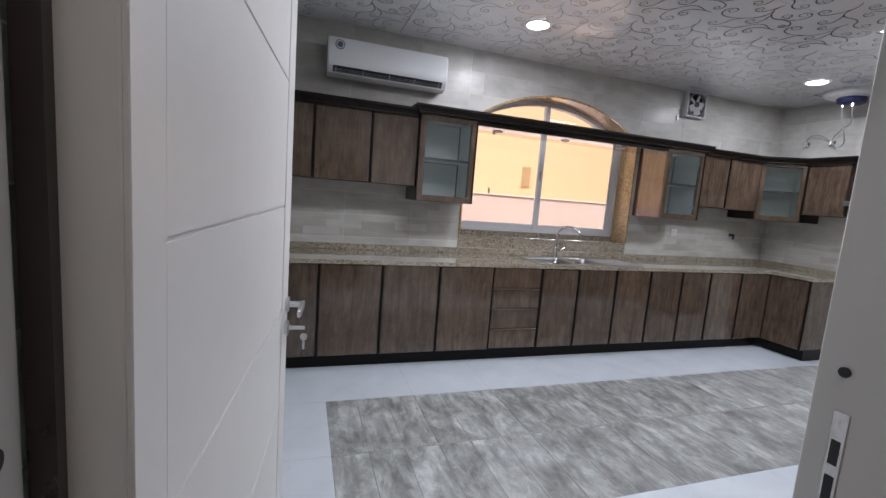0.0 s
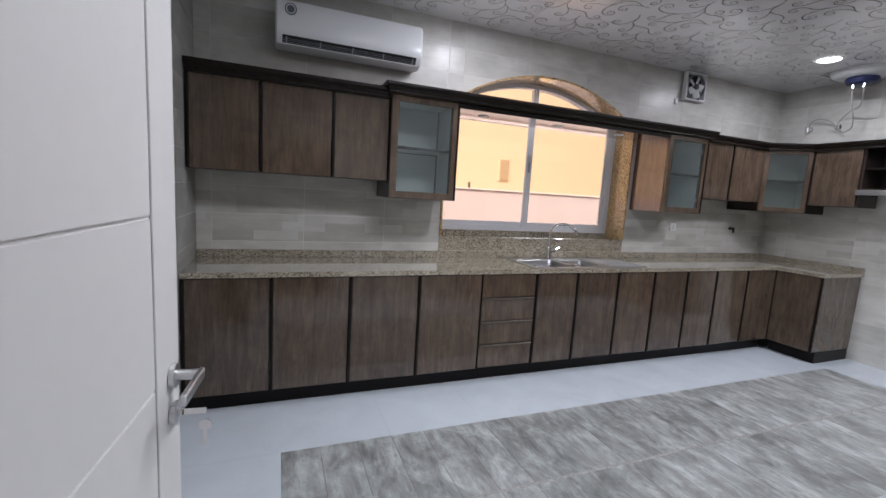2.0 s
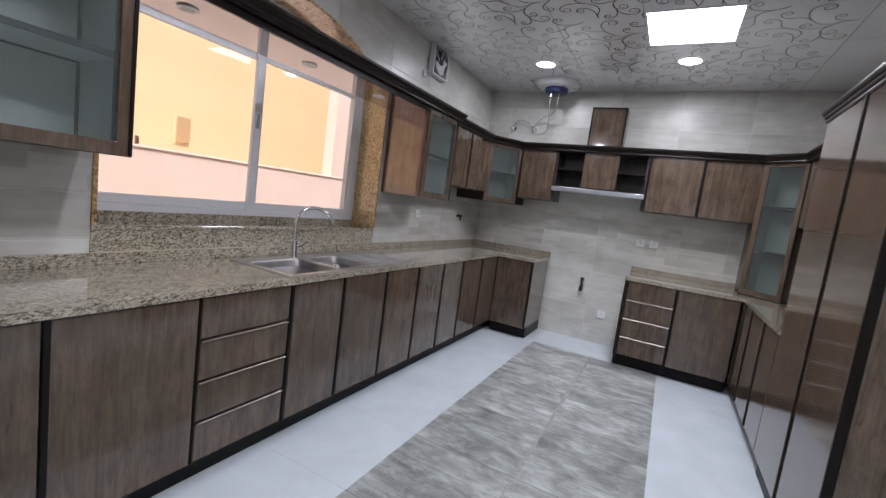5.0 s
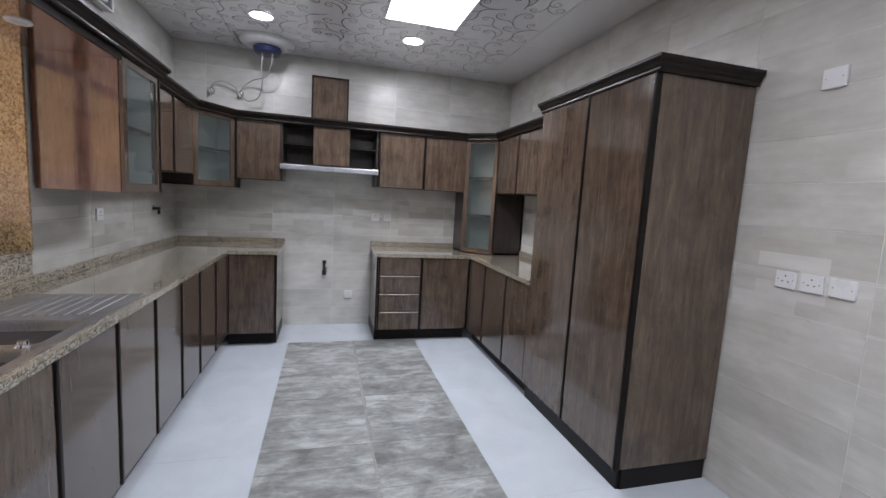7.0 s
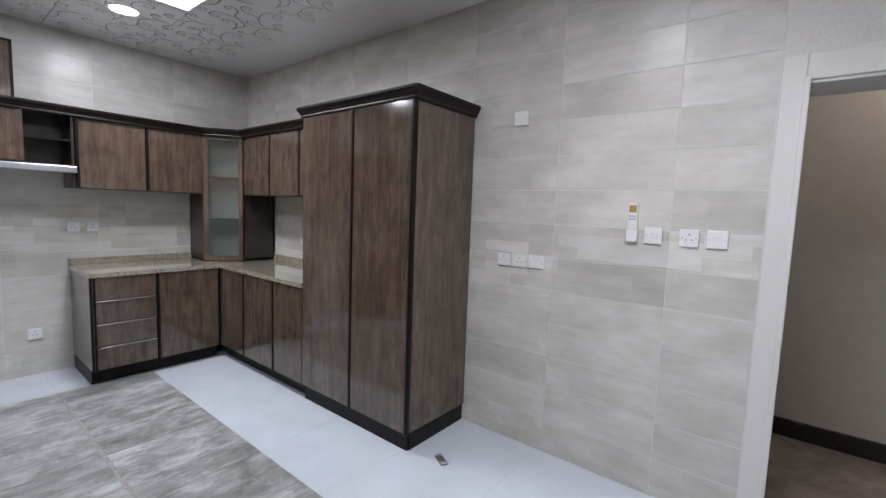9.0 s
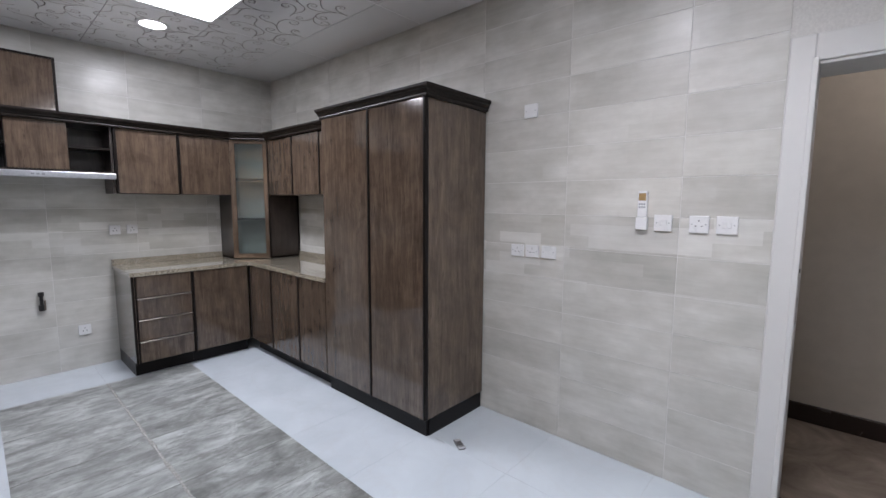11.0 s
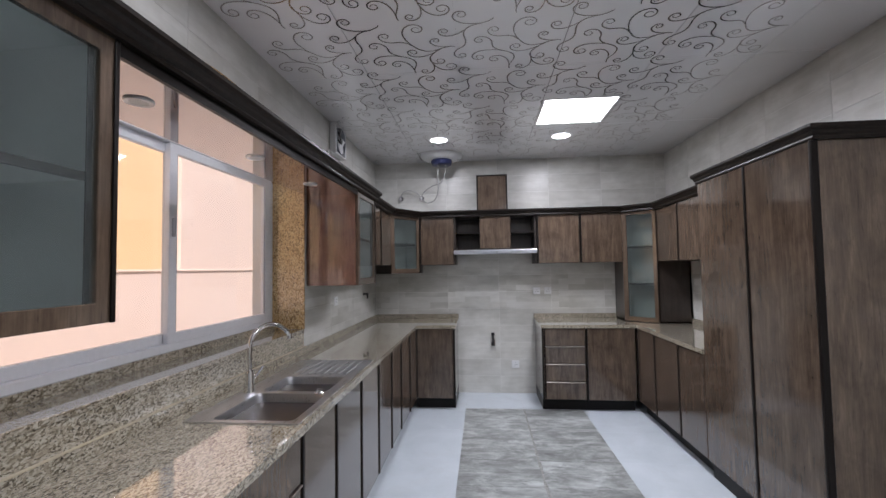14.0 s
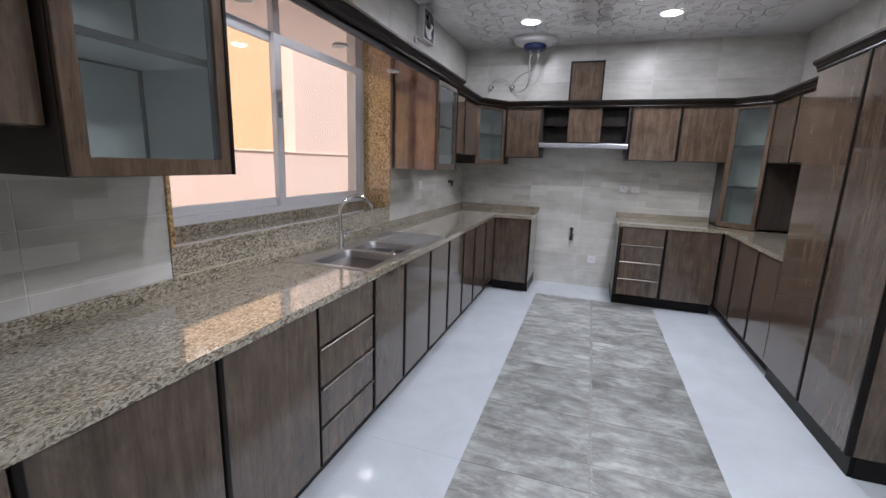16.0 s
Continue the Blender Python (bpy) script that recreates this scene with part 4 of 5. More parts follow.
def glass_unit(x, y, turn, w, depth, z0, z1, label, shelves, side_mats=(None, None), hinge=False, clear=True):
    m = at(x, y, turn)
    t = thing("glass_cabinet", m.translation + Vector((0, 0, z0)), label, "cabinet", "glass-fronted cabinets")
    for mat, a, b, c in ((side_mats[0], 0.0, 0.018, "side_panel"), (side_mats[1], w - 0.018, w, "side_panel")):
        part(c, soften(box(a, b, 0.0, depth, z0, z1), 0.0015, 1), mat or CARCASS, t, turn=m)
    part("top_panel", box(0.018, w - 0.018, 0.001, depth, z1 - 0.018, z1), CARCASS, t, turn=m)
    part("bottom_panel", box(0.018, w - 0.018, 0.001, depth, z0, z0 + 0.018), CARCASS, t, turn=m)
    for q in ((0.0185, w - 0.0185, depth - 0.012, depth - 0.002, z0 + 0.019, z1 - 0.019), (0.0183, 0.0213, 0.004, depth - 0.013, z0 + 0.019, z1 - 0.019), (w - 0.0213, w - 0.0183, 0.004, depth - 0.013, z0 + 0.019, z1 - 0.019), (0.022, w - 0.022, 0.004, depth - 0.013, z0 + 0.0185, z0 + 0.0215), (0.022, w - 0.022, 0.004, depth - 0.013, z1 - 0.0215, z1 - 0.0185)):
        part("lining_panel", box(*q), LINER, t, "pale melamine lining", turn=m)
    for u in (0.0225, w - 0.0325) if clear else ():
        part("corner_trim", box(u, u + 0.010, depth - 0.0225, depth - 0.0125, z0 + 0.022, z1 - 0.022), BLACK, t, "dark corner trim", turn=m)
    if clear:
        part("front_trim", box(w - 0.058, w - 0.024, 0.0045, 0.009, z0 + 0.022, z1 - 0.022), BLACK, t, "dark front trim", turn=m)
    for k in range(shelves):
        z = z0 + (z1 - z0) * (k + 1) / (shelves + 1)
        s = part("shelf", box(0.024, w - 0.024, 0.036, depth - 0.025, z - 0.007, z + 0.007), LINER, t, "pale shelf with dark edges", turn=m)
        part("shelf_edge", box(0.0235, w - 0.0235, 0.026, 0.0358, z - 0.011, z + 0.011), BLACK, s, turn=m)
        part("shelf_edge", box(0.034, w - 0.034, depth - 0.0248, depth - 0.013, z - 0.013, z + 0.009), BLACK, s, turn=m)
    fw = 0.052
    bm = upright(cells([0.003, fw, w - fw, w - 0.003], [z0 + 0.002, z0 + fw, z1 - fw, z1 - 0.002], lambda i, j: not (i == 1 and j == 1), -0.02, -0.001), FLIP_Y)
    soften(bm, 0.002, 1)
    d = part("door", bm, WOOD, t, "laminate-framed glass door", turn=m)
    pane = part("pane", box(fw - 0.006, w - fw + 0.006, -0.013, -0.009, z0 + fw - 0.006, z1 - fw + 0.006), CABINET_GLASS if clear else DARKENED_GLASS, d, turn=m)
    pane.visible_shadow = False
    part("edge_profile", soften(box(w - 0.014, w, -0.026, -0.0205, z0 + 0.001, z1 - 0.001), 0.002), DARK, d, "dark bronze edge profile", turn=m)
    if hinge:
        for z in (z0 + 0.13, z1 - 0.13):
            part("hinge", box(w - 0.075, w - 0.024, -0.0005, 0.018, z - 0.014, z + 0.014, 0.003), GREY_PLASTIC, d, turn=m)
    return t


for a, b in ((WEST + 0.005, 0.196), (0.196, 0.652), (0.652, 1.048)):
    wall_unit(a, UF, RN, b - a, NORTH - UF - 0.012, UL, 2.10, "brown gloss laminate wall cabinet under the air conditioner")
glass_unit(1.05, GF, RN, 0.515, NORTH - GF - 0.012, 1.396, UT, "glass-fronted wall cabinet with a glass shelf beside the window", 1, (CARCASS, CARCASS))
glass_unit(3.685, GF, RN, 0.51, NORTH - GF - 0.012, 1.40, UT, "glass-fronted wall cabinet with a reddish side panel by the window", 1, (RED_WOOD, CARCASS), True)
for a, b in ((4.198, 4.625), (4.625, 5.115)):
    wall_unit(a, UF, RN, b - a, NORTH - UF - 0.012, UR, UT, "brown gloss laminate wall cabinet between window and corner")


def corner_unit(p, q, back, z0, z1, label, shelves):
    """Diagonal glass-fronted corner cabinet: p to q along the face, seen from the room."""
    p, q = Vector((*p, 0)), Vector((*q, 0))
    w = (q - p).length
    m = Matrix.Translation(p) @ Matrix.Rotation(math.atan2(q.y - p.y, q.x - p.x), 4, "Z")
    t = glass_unit(0, 0, m, w, 0.20, z0, z1, label, shelves, clear=False)
    bm = bmesh.new()
    ring = [(p.x, p.y), *back, (q.x, q.y)]
    for (ax, ay), (bx, by) in zip(ring, ring[1:]):
        d = Vector((bx - ax, by - ay, 0)).normalized()
        n = Vector((-d.y, d.x, 0)) * -0.016
        pts = [(ax, ay), (bx, by), (bx + n.x, by + n.y), (ax + n.x, ay + n.y)]
        lo = [bm.verts.new((x, y, z0)) for x, y in pts]
        hi = [bm.verts.new((x, y, z1)) for x, y in pts]
        bm.faces.new(lo[::-1]), bm.faces.new(hi)
        for k in range(4):
            bm.faces.new((lo[k], lo[(k + 1) % 4], hi[(k + 1) % 4], hi[k]))
    for z in (z0 + 0.0005, z1 - 0.0165):
        lo = [bm.verts.new((x, y, z)) for x, y in ring]
        hi = [bm.verts.new((x, y, z + 0.016)) for x, y in ring]
        bm.faces.new(lo[::-1]), bm.faces.new(hi)
        for k in range(len(ring)):
            bm.faces.new((lo[k], lo[(k + 1) % len(ring)], hi[(k + 1) % len(ring)], hi[k]))
    bmesh.ops.recalc_face_normals(bm, faces=bm.faces)
    part("carcass", bm, CARCASS, t)
    return t


corner_unit((5.13, UF), (EU, 3.945), [(5.13, NORTH - 0.012), (EAST - 0.012, NORTH - 0.012), (EAST - 0.012, 3.945)], 1.465, UT, "glass-fronted diagonal corner wall cabinet", 1)
corner_unit((EU, 1.635), (5.265, SU), [(EAST - 0.012, 1.635), (EAST - 0.012, SOUTH + 0.012), (5.265, SOUTH + 0.012)], CT + 0.004, UT, "tall glass-fronted diagonal corner cabinet standing on the worktop", 2)
ED = EAST - EU - 0.012
wall_unit(EU, 3.935, RE, 0.405, ED, UR, UT, "brown gloss laminate wall cabinet beside the cooker hood")
wall_unit(EU, 2.585, RE, 0.475, ED, UR, UT, "brown gloss laminate wall cabinet beside the cooker hood")
wall_unit(EU, 2.108, RE, 0.465, ED, UR, UT, "brown gloss laminate wall cabinet next to the corner")
for a, b in ((5.255, 4.77), (4.77, 4.30), (4.30, 3.845)):
    wall_unit(a, SU, RS, a - b, SU - SOUTH - 0.012, UR, UT, "brown gloss laminate wall cabinet over the open niche")

# cooker hood unit
hood = thing("cooker_hood", (EU, 3.06, 1.68), "built-in cooker hood with open dark shelves and a brown laminate flap", "cooker hood")
m = at(EU, 3.528, RE)
HW = 0.94
part("back_panel", box(0, HW, ED - 0.012, ED, 1.70, UT), CARCASS, hood, turn=m)
for a in (0.0, 0.297, 0.634, HW - 0.018):
    part("side_panel", box(a, a + 0.018, 0.0, ED - 0.0125, UR if a in (0.0, HW - 0.018) else 1.735, UT), CARCASS, hood, turn=m)
part("top_panel", box(0.0185, HW - 0.0185, 0.0, ED - 0.0125, UT - 0.018, UT - 0.0005), CARCASS, hood, turn=m)
part("base_panel", box(0.0185, HW - 0.0185, 0.0, ED - 0.0125, 1.722, 1.734), CARCASS, hood, turn=m)
for a, b in ((0.0185, 0.2965), (0.6525, HW - 0.0185)):
    part("shelf", box(a, b, 0.012, ED - 0.0125, 1.915, 1.929), CARCASS, hood, turn=m)
    part("shelf_edge", box(a, b, 0.006, 0.0115, 1.914, 1.93), CORNICE_WOOD, hood, "thin dark shelf edge", turn=m)
part("flap", soften(box(0.30, 0.65, -0.02, -0.001, 1.736, UT - 0.002), 0.0025, 1), WOOD, hood, turn=m)
part("visor", soften(box(-0.004, HW + 0.004, -0.045, 0.012, 1.672, 1.72), 0.004, 2), plain("brushed_aluminium", (0.62, 0.64, 0.68), 0.3, 1.0), hood, "brushed aluminium hood visor", turn=m)
part("filter", box(0.03, HW - 0.03, 0.0125, ED - 0.02, 1.685, 1.70), STEEL, hood, "steel grease filter", turn=m)
for k in range(3):
    part("button", box(0.42 + 0.03 * k, 0.438 + 0.03 * k, -0.0475, -0.0445, 1.69, 1.70), GREY_PLASTIC, hood, turn=m)
flue = thing("flue_box", (EU + 0.2, 3.05, 2.19), "brown gloss laminate box around the hood flue on the cabinet tops", "flue box")
m = at(5.652, 3.257, RE)
part("casing", box(0.0, 0.36, 0.0, EAST - 5.652 - 0.012, UT, 2.622), CARCASS, flue, turn=m)
part("face_panel", soften(box(0.008, 0.348, -0.018, -0.0005, UT + 0.01, 2.612), 0.002), WOOD, flue, turn=m)
bm = box(-0.002, 0.016, -0.022, 0.0, UT + 0.01, 2.622)
add_box(bm, 0.344, 0.362, -0.022, 0.0, UT + 0.01, 2.622)
add_box(bm, 0.016, 0.344, -0.022, 0.0, 2.604, 2.622)
part("rim", bm, DARK, flue, "dark bronze rim", turn=m)

# cornices
CORNICE = [(-0.012, 2.118), (0.022, 2.118), (0.026, 2.128), (0.024, 2.136), (0.034, 2.146), (0.038, 2.158), (0.048, 2.164), (0.055, 2.176), (0.055, 2.19), (-0.012, 2.19)]


def cornice(path, label, dz=0.0, stretch=1.0):
    return solo("cornice", sweep([(o * stretch, z + dz) for o, z in CORNICE], path), CORNICE_WOOD, label, "cornice", "cabinet cornices")


cornice([(WEST + 0.005, UF - 0.02), (1.045, UF - 0.02)], "dark moulded cornice on the wall cabinets", -0.03)
cornice([(1.05, NORTH - 0.012), (1.05, GF - 0.02), (4.195, GF - 0.02), (4.195, NORTH - 0.012)], "dark moulded cornice bridging the window")
cornice([(4.255, UF - 0.02), (5.125, UF - 0.02), (EU - 0.02, 3.94), (EU - 0.02, 1.64), (5.255, SU + 0.02), (3.845, SU + 0.02)], "dark moulded cornice running round the corner", -0.012)
cornice([(TX1, SOUTH + 0.012), (TX1, SF + 0.008), (TX0, SF + 0.008), (TX0, SOUTH + 0.012)], "dark moulded cornice on the tall larder", -0.012, 0.75)

# bridge over the window
bridge = thing("bridge_panel", (WIN_C, 4.33, 2.09), "glossy reddish-brown panel bridging the cabinets over the window", "panel")
part("soffit", soften(box(1.567, 3.683, GF - 0.004, NORTH - 0.014, 2.085, 2.105), 0.002), GLOSS_SOFFIT, bridge)
part("fascia", box(1.567, 3.683, GF - 0.02, GF - 0.0045, 2.083, 2.12), DARK, bridge, "dark bronze fascia")
for x in SOFFIT_SPOTS:
    s = thing("recessed_spot", (x, 4.32, 2.08), "small white recessed spot, unlit, in the glossy panel", "spotlight", "spots over the sink")
    part("rim", lathe([(0.028, 0.0), (0.030, -0.006), (0.042, -0.006), (0.045, -0.001), (0.045, 0.004)], (x, 4.32, 2.0842)), WHITE_PLASTIC, s, smooth=True)
    part("lens", add_cyl(bmesh.new(), (x, 4.32, 2.0815), 0.0285, 0.004), LINER, s)

# ---- worktops ----
top = thing("worktop", (2.8, 4.2, 0.87), "beige speckled granite worktop with an upstand", "worktop")
FY, FX = BF - 0.03, EF - 0.03
SX0, SX1, SY0, SY1 = 2.258, 2.985, 3.975, 4.35
bm = cells([WEST + 0.003, SX0, SX1, FX, EAST - 0.002], [3.507, FY, SY0, SY1, NORTH - 0.002], lambda i, j: (j > 0 or i == 3) and not (i == 1 and j == 2), CB_Z, CT)
part("slab", soften(bm, 0.009, 3, lambda e: min(v.co.z for v in e.verts) > 0.88 and not (SX0 - 0.01 < e.verts[0].co.x < SX1 + 0.01 and SY0 - 0.01 < e.verts[0].co.y < SY1 + 0.01)), GRANITE, top)
bm = box(WEST + 0.003, EAST - 0.02, NORTH - 0.02, NORTH - 0.002, CT, 0.955, 0.002)
add_box(bm, EAST - 0.02, EAST - 0.002, 3.507, NORTH - 0.002, CT, 0.955, 0.002)
part("upstand", bm, GRANITE, top)
top2 = thing("worktop", (5.0, 1.5, 0.87), "beige speckled granite corner worktop with an upstand", "worktop")
bm = cells([3.845, FX, EAST - 0.002], [SOUTH + 0.002, SF + 0.03, 2.603], lambda i, j: j == 0 or i == 1, CB_Z, CT)
part("slab", soften(bm, 0.009, 3, lambda e: min(v.co.z for v in e.verts) > 0.88), GRANITE, top2)
bm = box(3.845, EAST - 0.02, SOUTH + 0.002, SOUTH + 0.02, CT, 0.955, 0.002)
add_box(bm, EAST - 0.02, EAST - 0.002, SOUTH + 0.002, 2.603, CT, 0.955, 0.002)
part("upstand", bm, GRANITE, top2)

# ---- sink and tap ----
sink = thing("sink", (2.83, 4.2, CT), "stainless steel double-bowl sink with a ribbed drainer", "sink")
X0, X1, Y0, Y1 = 2.24, 3.42, 3.952, 4.445
bowls = [(2.268, 2.642, 3.985, 4.34), (2.682, 2.975, 4.0, 4.34)]
xs_ = [X0, bowls[0][0], bowls[0][1], bowls[1][0], bowls[1][1], X1]
ys_ = [Y0, 3.985, 4.0, 4.34, Y1]
bm = cells(xs_, ys_, lambda i, j: not (i == 1 and j in (1, 2)) and not (i == 3 and j == 2), CT + 0.0005, CT + 0.006)
part("deck", soften(bm, 0.003, 2), STEEL, sink)
for x0, x1, y0, y1 in bowls:
    bm = bmesh.new()
    rings = []
    for inset, z, rad in ((0.0, CT + 0.006, 0.03), (0.006, CT - 0.01, 0.04), (0.012, CT - 0.13, 0.05), (0.03, CT - 0.155, 0.06), (0.07, CT - 0.162, 0.06)):
        ring = []
        a0, a1, b0, b1 = x0 + inset, x1 - inset, y0 + inset, y1 - inset
        for cx, cy, s in ((a1 - rad, b1 - rad, 0), (a0 + rad, b1 - rad, 90), (a0 + rad, b0 + rad, 180), (a1 - rad, b0 + rad, 270)):
            for k in range(6):
                a = radians(s + 18 * k)
                ring.append(bm.verts.new((cx + rad * math.cos(a), cy + rad * math.sin(a), z)))
        rings.append(ring)
    for r0, r1 in zip(rings, rings[1:]):
        for k in range(len(r0)):
            bm.faces.new((r0[k], r1[k], r1[(k + 1) % len(r0)], r0[(k + 1) % len(r0)]))
    bm.faces.new(rings[-1])
    corner = rings[0]
    for cx, cy, s in ((x1, y1, 0), (x0, y1, 6), (x0, y0, 12), (x1, y0, 18)):
        c = bm.verts.new((cx, cy, CT + 0.006))
        for k in range(5):
            bm.faces.new((c, corner[s + k], corner[s + k + 1]))
    bmesh.ops.solidify(bm, geom=bm.faces[:], thickness=0.0012)
    b = part("bowl", bm, STEEL, sink, smooth=True)
    part("drain", lathe([(0.0, 0.001), (0.022, 0.001), (0.03, 0.004), (0.042, 0.004), (0.045, 0.0)], ((x0 + x1) / 2, (y0 + y1) / 2, CT - 0.160)), CHROME, b, "round chrome drain", smooth=True)
for k in range(8):
    y = 4.02 + 0.045 * k
    part("drainer_rib", soften(box(3.03, 3.385, y - 0.009, y + 0.009, CT + 0.0055, CT + 0.011), 0.004, 2), STEEL, sink)
part("waste_knob", lathe([(0.0, 0.02), (0.014, 0.018), (0.016, 0.006), (0.022, 0.0)], (2.662, 4.03, CT + 0.006)), CHROME, sink, "chrome waste knob", smooth=True)

tap = thing("tap", (2.645, 4.385, CT + 0.006), "chrome swan-neck mixer tap behind the sink", "tap")
tx, ty = 2.645, 4.387
part("base", lathe([(0.0, 0.0), (0.027, 0.0), (0.027, 0.01), (0.023, 0.018), (0.022, 0.10), (0.016, 0.115), (0.0, 0.116)], (tx, ty, CT + 0.006)), CHROME, tap, smooth=True)
sp = [(tx, ty, CT + 0.1), (tx, ty, CT + 0.225), (tx + 0.016, ty - 0.008, CT + 0.285), (tx + 0.065, ty - 0.034, CT + 0.33), (tx + 0.13, ty - 0.068, CT + 0.332), (tx + 0.185, ty - 0.096, CT + 0.297), (tx + 0.21, ty - 0.109, CT + 0.262)]
part("spout", tube(sp, 0.0115, 14, 8), CHROME, tap, smooth=True)
part("aerator", add_cyl(bmesh.new(), (tx + 0.211, ty - 0.11, CT + 0.257), 0.0135, 0.03), CHROME, tap, smooth=True)
part("lever", tube([(tx + 0.02, ty - 0.004, CT + 0.075), (tx + 0.055, ty - 0.012, CT + 0.085), (tx + 0.095, ty - 0.02, CT + 0.115)], 0.007, 10), CHROME, tap, smooth=True)

# ---- fixtures ----
ac = thing("air_conditioner", (0.79, NORTH, 2.37), "white split air conditioner with a dark louvre slot", "air conditioner")
AX0, AX1, AZ0, AZ1 = 0.285, 1.305, 2.365, 2.66
prof = [(0.0, AZ0 + 0.02), (0.12, AZ0), (0.20, AZ0 + 0.018), (0.232, AZ0 + 0.06), (0.245, AZ0 + 0.10), (0.235, AZ1 - 0.03), (0.215, AZ1 - 0.004), (0.19, AZ1), (0.0, AZ1)]
bm = bmesh.new()
rings = []
for x, s in ((AX0, 0.96), (AX0 + 0.012, 1.0), (AX1 - 0.012, 1.0), (AX1, 0.96)):
    rings.append([bm.verts.new((x, NORTH - d * s, (AZ0 + AZ1) / 2 + (z - (AZ0 + AZ1) / 2) * s)) for d, z in prof])
for a, b in zip(rings, rings[1:]):
    for k in range(len(prof)):
        bm.faces.new((a[k], a[(k + 1) % len(prof)], b[(k + 1) % len(prof)], b[k]))
bm.faces.new(rings[0]), bm.faces.new(rings[-1])
bmesh.ops.recalc_face_normals(bm, faces=bm.faces)
part("casing", bm, plain("white_gloss_plastic", (0.76, 0.78, 0.80), 0.12, vary=0.01), ac, smooth=True)
SL = Matrix.Translation((0, NORTH - 0.218, AZ0 + 0.042)) @ Matrix.Rotation(radians(37), 4, "X")
part("louvre_slot", box(AX0 + 0.045, AX1 - 0.045, -0.0045, 0.02, -0.024, 0.030), BLACK, ac, "dark outlet slot", turn=SL)
for k in range(3):
    part("vane", box(AX0 + 0.05, AX1 - 0.05, -0.006, -0.002, -0.016 + 0.012 * k, -0.014 + 0.012 * k), GREY_PLASTIC, ac, turn=SL)
for k in range(5):
    x = AX0 + 0.07 + (AX1 - AX0 - 0.14) * k / 4
    part("vane_tie", box(x - 0.004, x + 0.004, -0.0075, -0.002, -0.02, 0.02), GREY_PLASTIC, ac, turn=SL)
part("flap", box(AX0 + 0.045, AX1 - 0.045, -0.008, 0.004, -0.031, -0.023, 0.002), WHITE_PLASTIC, ac, turn=SL)
part("badge", add_cyl(bmesh.new(), (AX0 + 0.095, NORTH - 0.2395, AZ1 - 0.065), 0.038, 0.006, "Y", n=28), plain("grey_blue_badge", (0.10, 0.12, 0.16), 0.3), ac, "round grey-blue badge")
bm = lathe([(0.024, -0.0015), (0.030, -0.0015), (0.030, 0.0015), (0.024, 0.0015), (0.024, -0.0015)])
part("badge_ring", bm, WHITE_PLASTIC, ac, "pale ring on the badge", turn=Matrix.Translation((AX0 + 0.095, NORTH - 0.2435, AZ1 - 0.065)) @ Matrix.Rotation(radians(90), 4, "X"))

fan = thing("extractor_fan", (4.35, NORTH, 2.70), "square white wall extractor fan with dark blades", "fan")
fx, fz = 4.35, 2.70
bm = cells([fx - 0.14, fx - 0.124, fx + 0.124, fx + 0.14], [fz - 0.14, fz - 0.124, fz + 0.124, fz + 0.14], lambda i, j: not (i == 1 and j == 1), NORTH - 0.06, NORTH - 0.001)
part("housing", soften(upright(bm, FLIP_Y), 0.006, 2), WHITE_PLASTIC, fan)
part("duct", box(fx - 0.1235, fx + 0.1235, NORTH - 0.006, NORTH - 0.001, fz - 0.1235, fz + 0.1235), BLACK, fan, "dark duct opening")
bm = lathe([(0.116, -0.02), (0.121, -0.02), (0.121, 0.012), (0.116, 0.012)], (0, 0, 0), 32)
part("ring", bm, GREY_PLASTIC, fan, turn=Matrix.Translation((fx, NORTH - 0.05, fz)) @ Matrix.Rotation(radians(90), 4, "X"))
for k in range(5):
    bm = box(-0.034, 0.034, -0.002, 0.002, 0.022, 0.110, 0.001)
    part("blade", bm, WHITE_PLASTIC, fan, turn=Matrix.Translation((fx, NORTH - 0.044, fz)) @ Matrix.Rotation(radians(72 * k + 20), 4, "Y") @ Matrix.Rotation(radians(28), 4, "Z"))
part("hub", add_cyl(bmesh.new(), (fx, NORTH - 0.05, fz), 0.028, 0.025, "Y"), BLACK, fan)
part("flex", tube([(fx - 0.10, NORTH - 0.02, fz - 0.135), (fx - 0.15, NORTH - 0.03, fz - 0.15), (fx - 0.19, NORTH - 0.02, fz - 0.13), (fx - 0.20, NORTH - 0.006, fz - 0.16)], 0.005), WHITE_PLASTIC, fan, "white flex", smooth=True)
part("flex_outlet", box(fx - 0.225, fx - 0.185, NORTH - 0.016, NORTH - 0.001, fz - 0.19, fz - 0.135, 0.004), WHITE_PLASTIC, fan)

heater = thing("water_heater", (5.50, 3.64, CEIL), "white round water heater sunk in the ceiling with blue cap", "water heater")
hx, hy = 5.51, 3.66
part("tank", lathe([(0.0, -0.062), (0.13, -0.063), (0.19, -0.056), (0.228, -0.038), (0.243, -0.015), (0.243, 0.0)], (hx, hy, CEIL - 0.001), 40), WHITE_PLASTIC, heater, smooth=True)
part("cap", lathe([(0.0, -0.132), (0.09, -0.129), (0.115, -0.115), (0.126, -0.078), (0.12, -0.061), (0.0, -0.061)], (hx, hy, CEIL), 32), BLUE_CAP, heater, smooth=True)
for dy in (0.035, -0.05):
    part("pipe_stub", add_cyl(bmesh.new(), (hx - 0.06, hy + dy, CEIL - 0.14), 0.011, 0.05, n=12), CHROME, heater)
VY1, VY2, VZ = 3.945, 4.205, 2.40
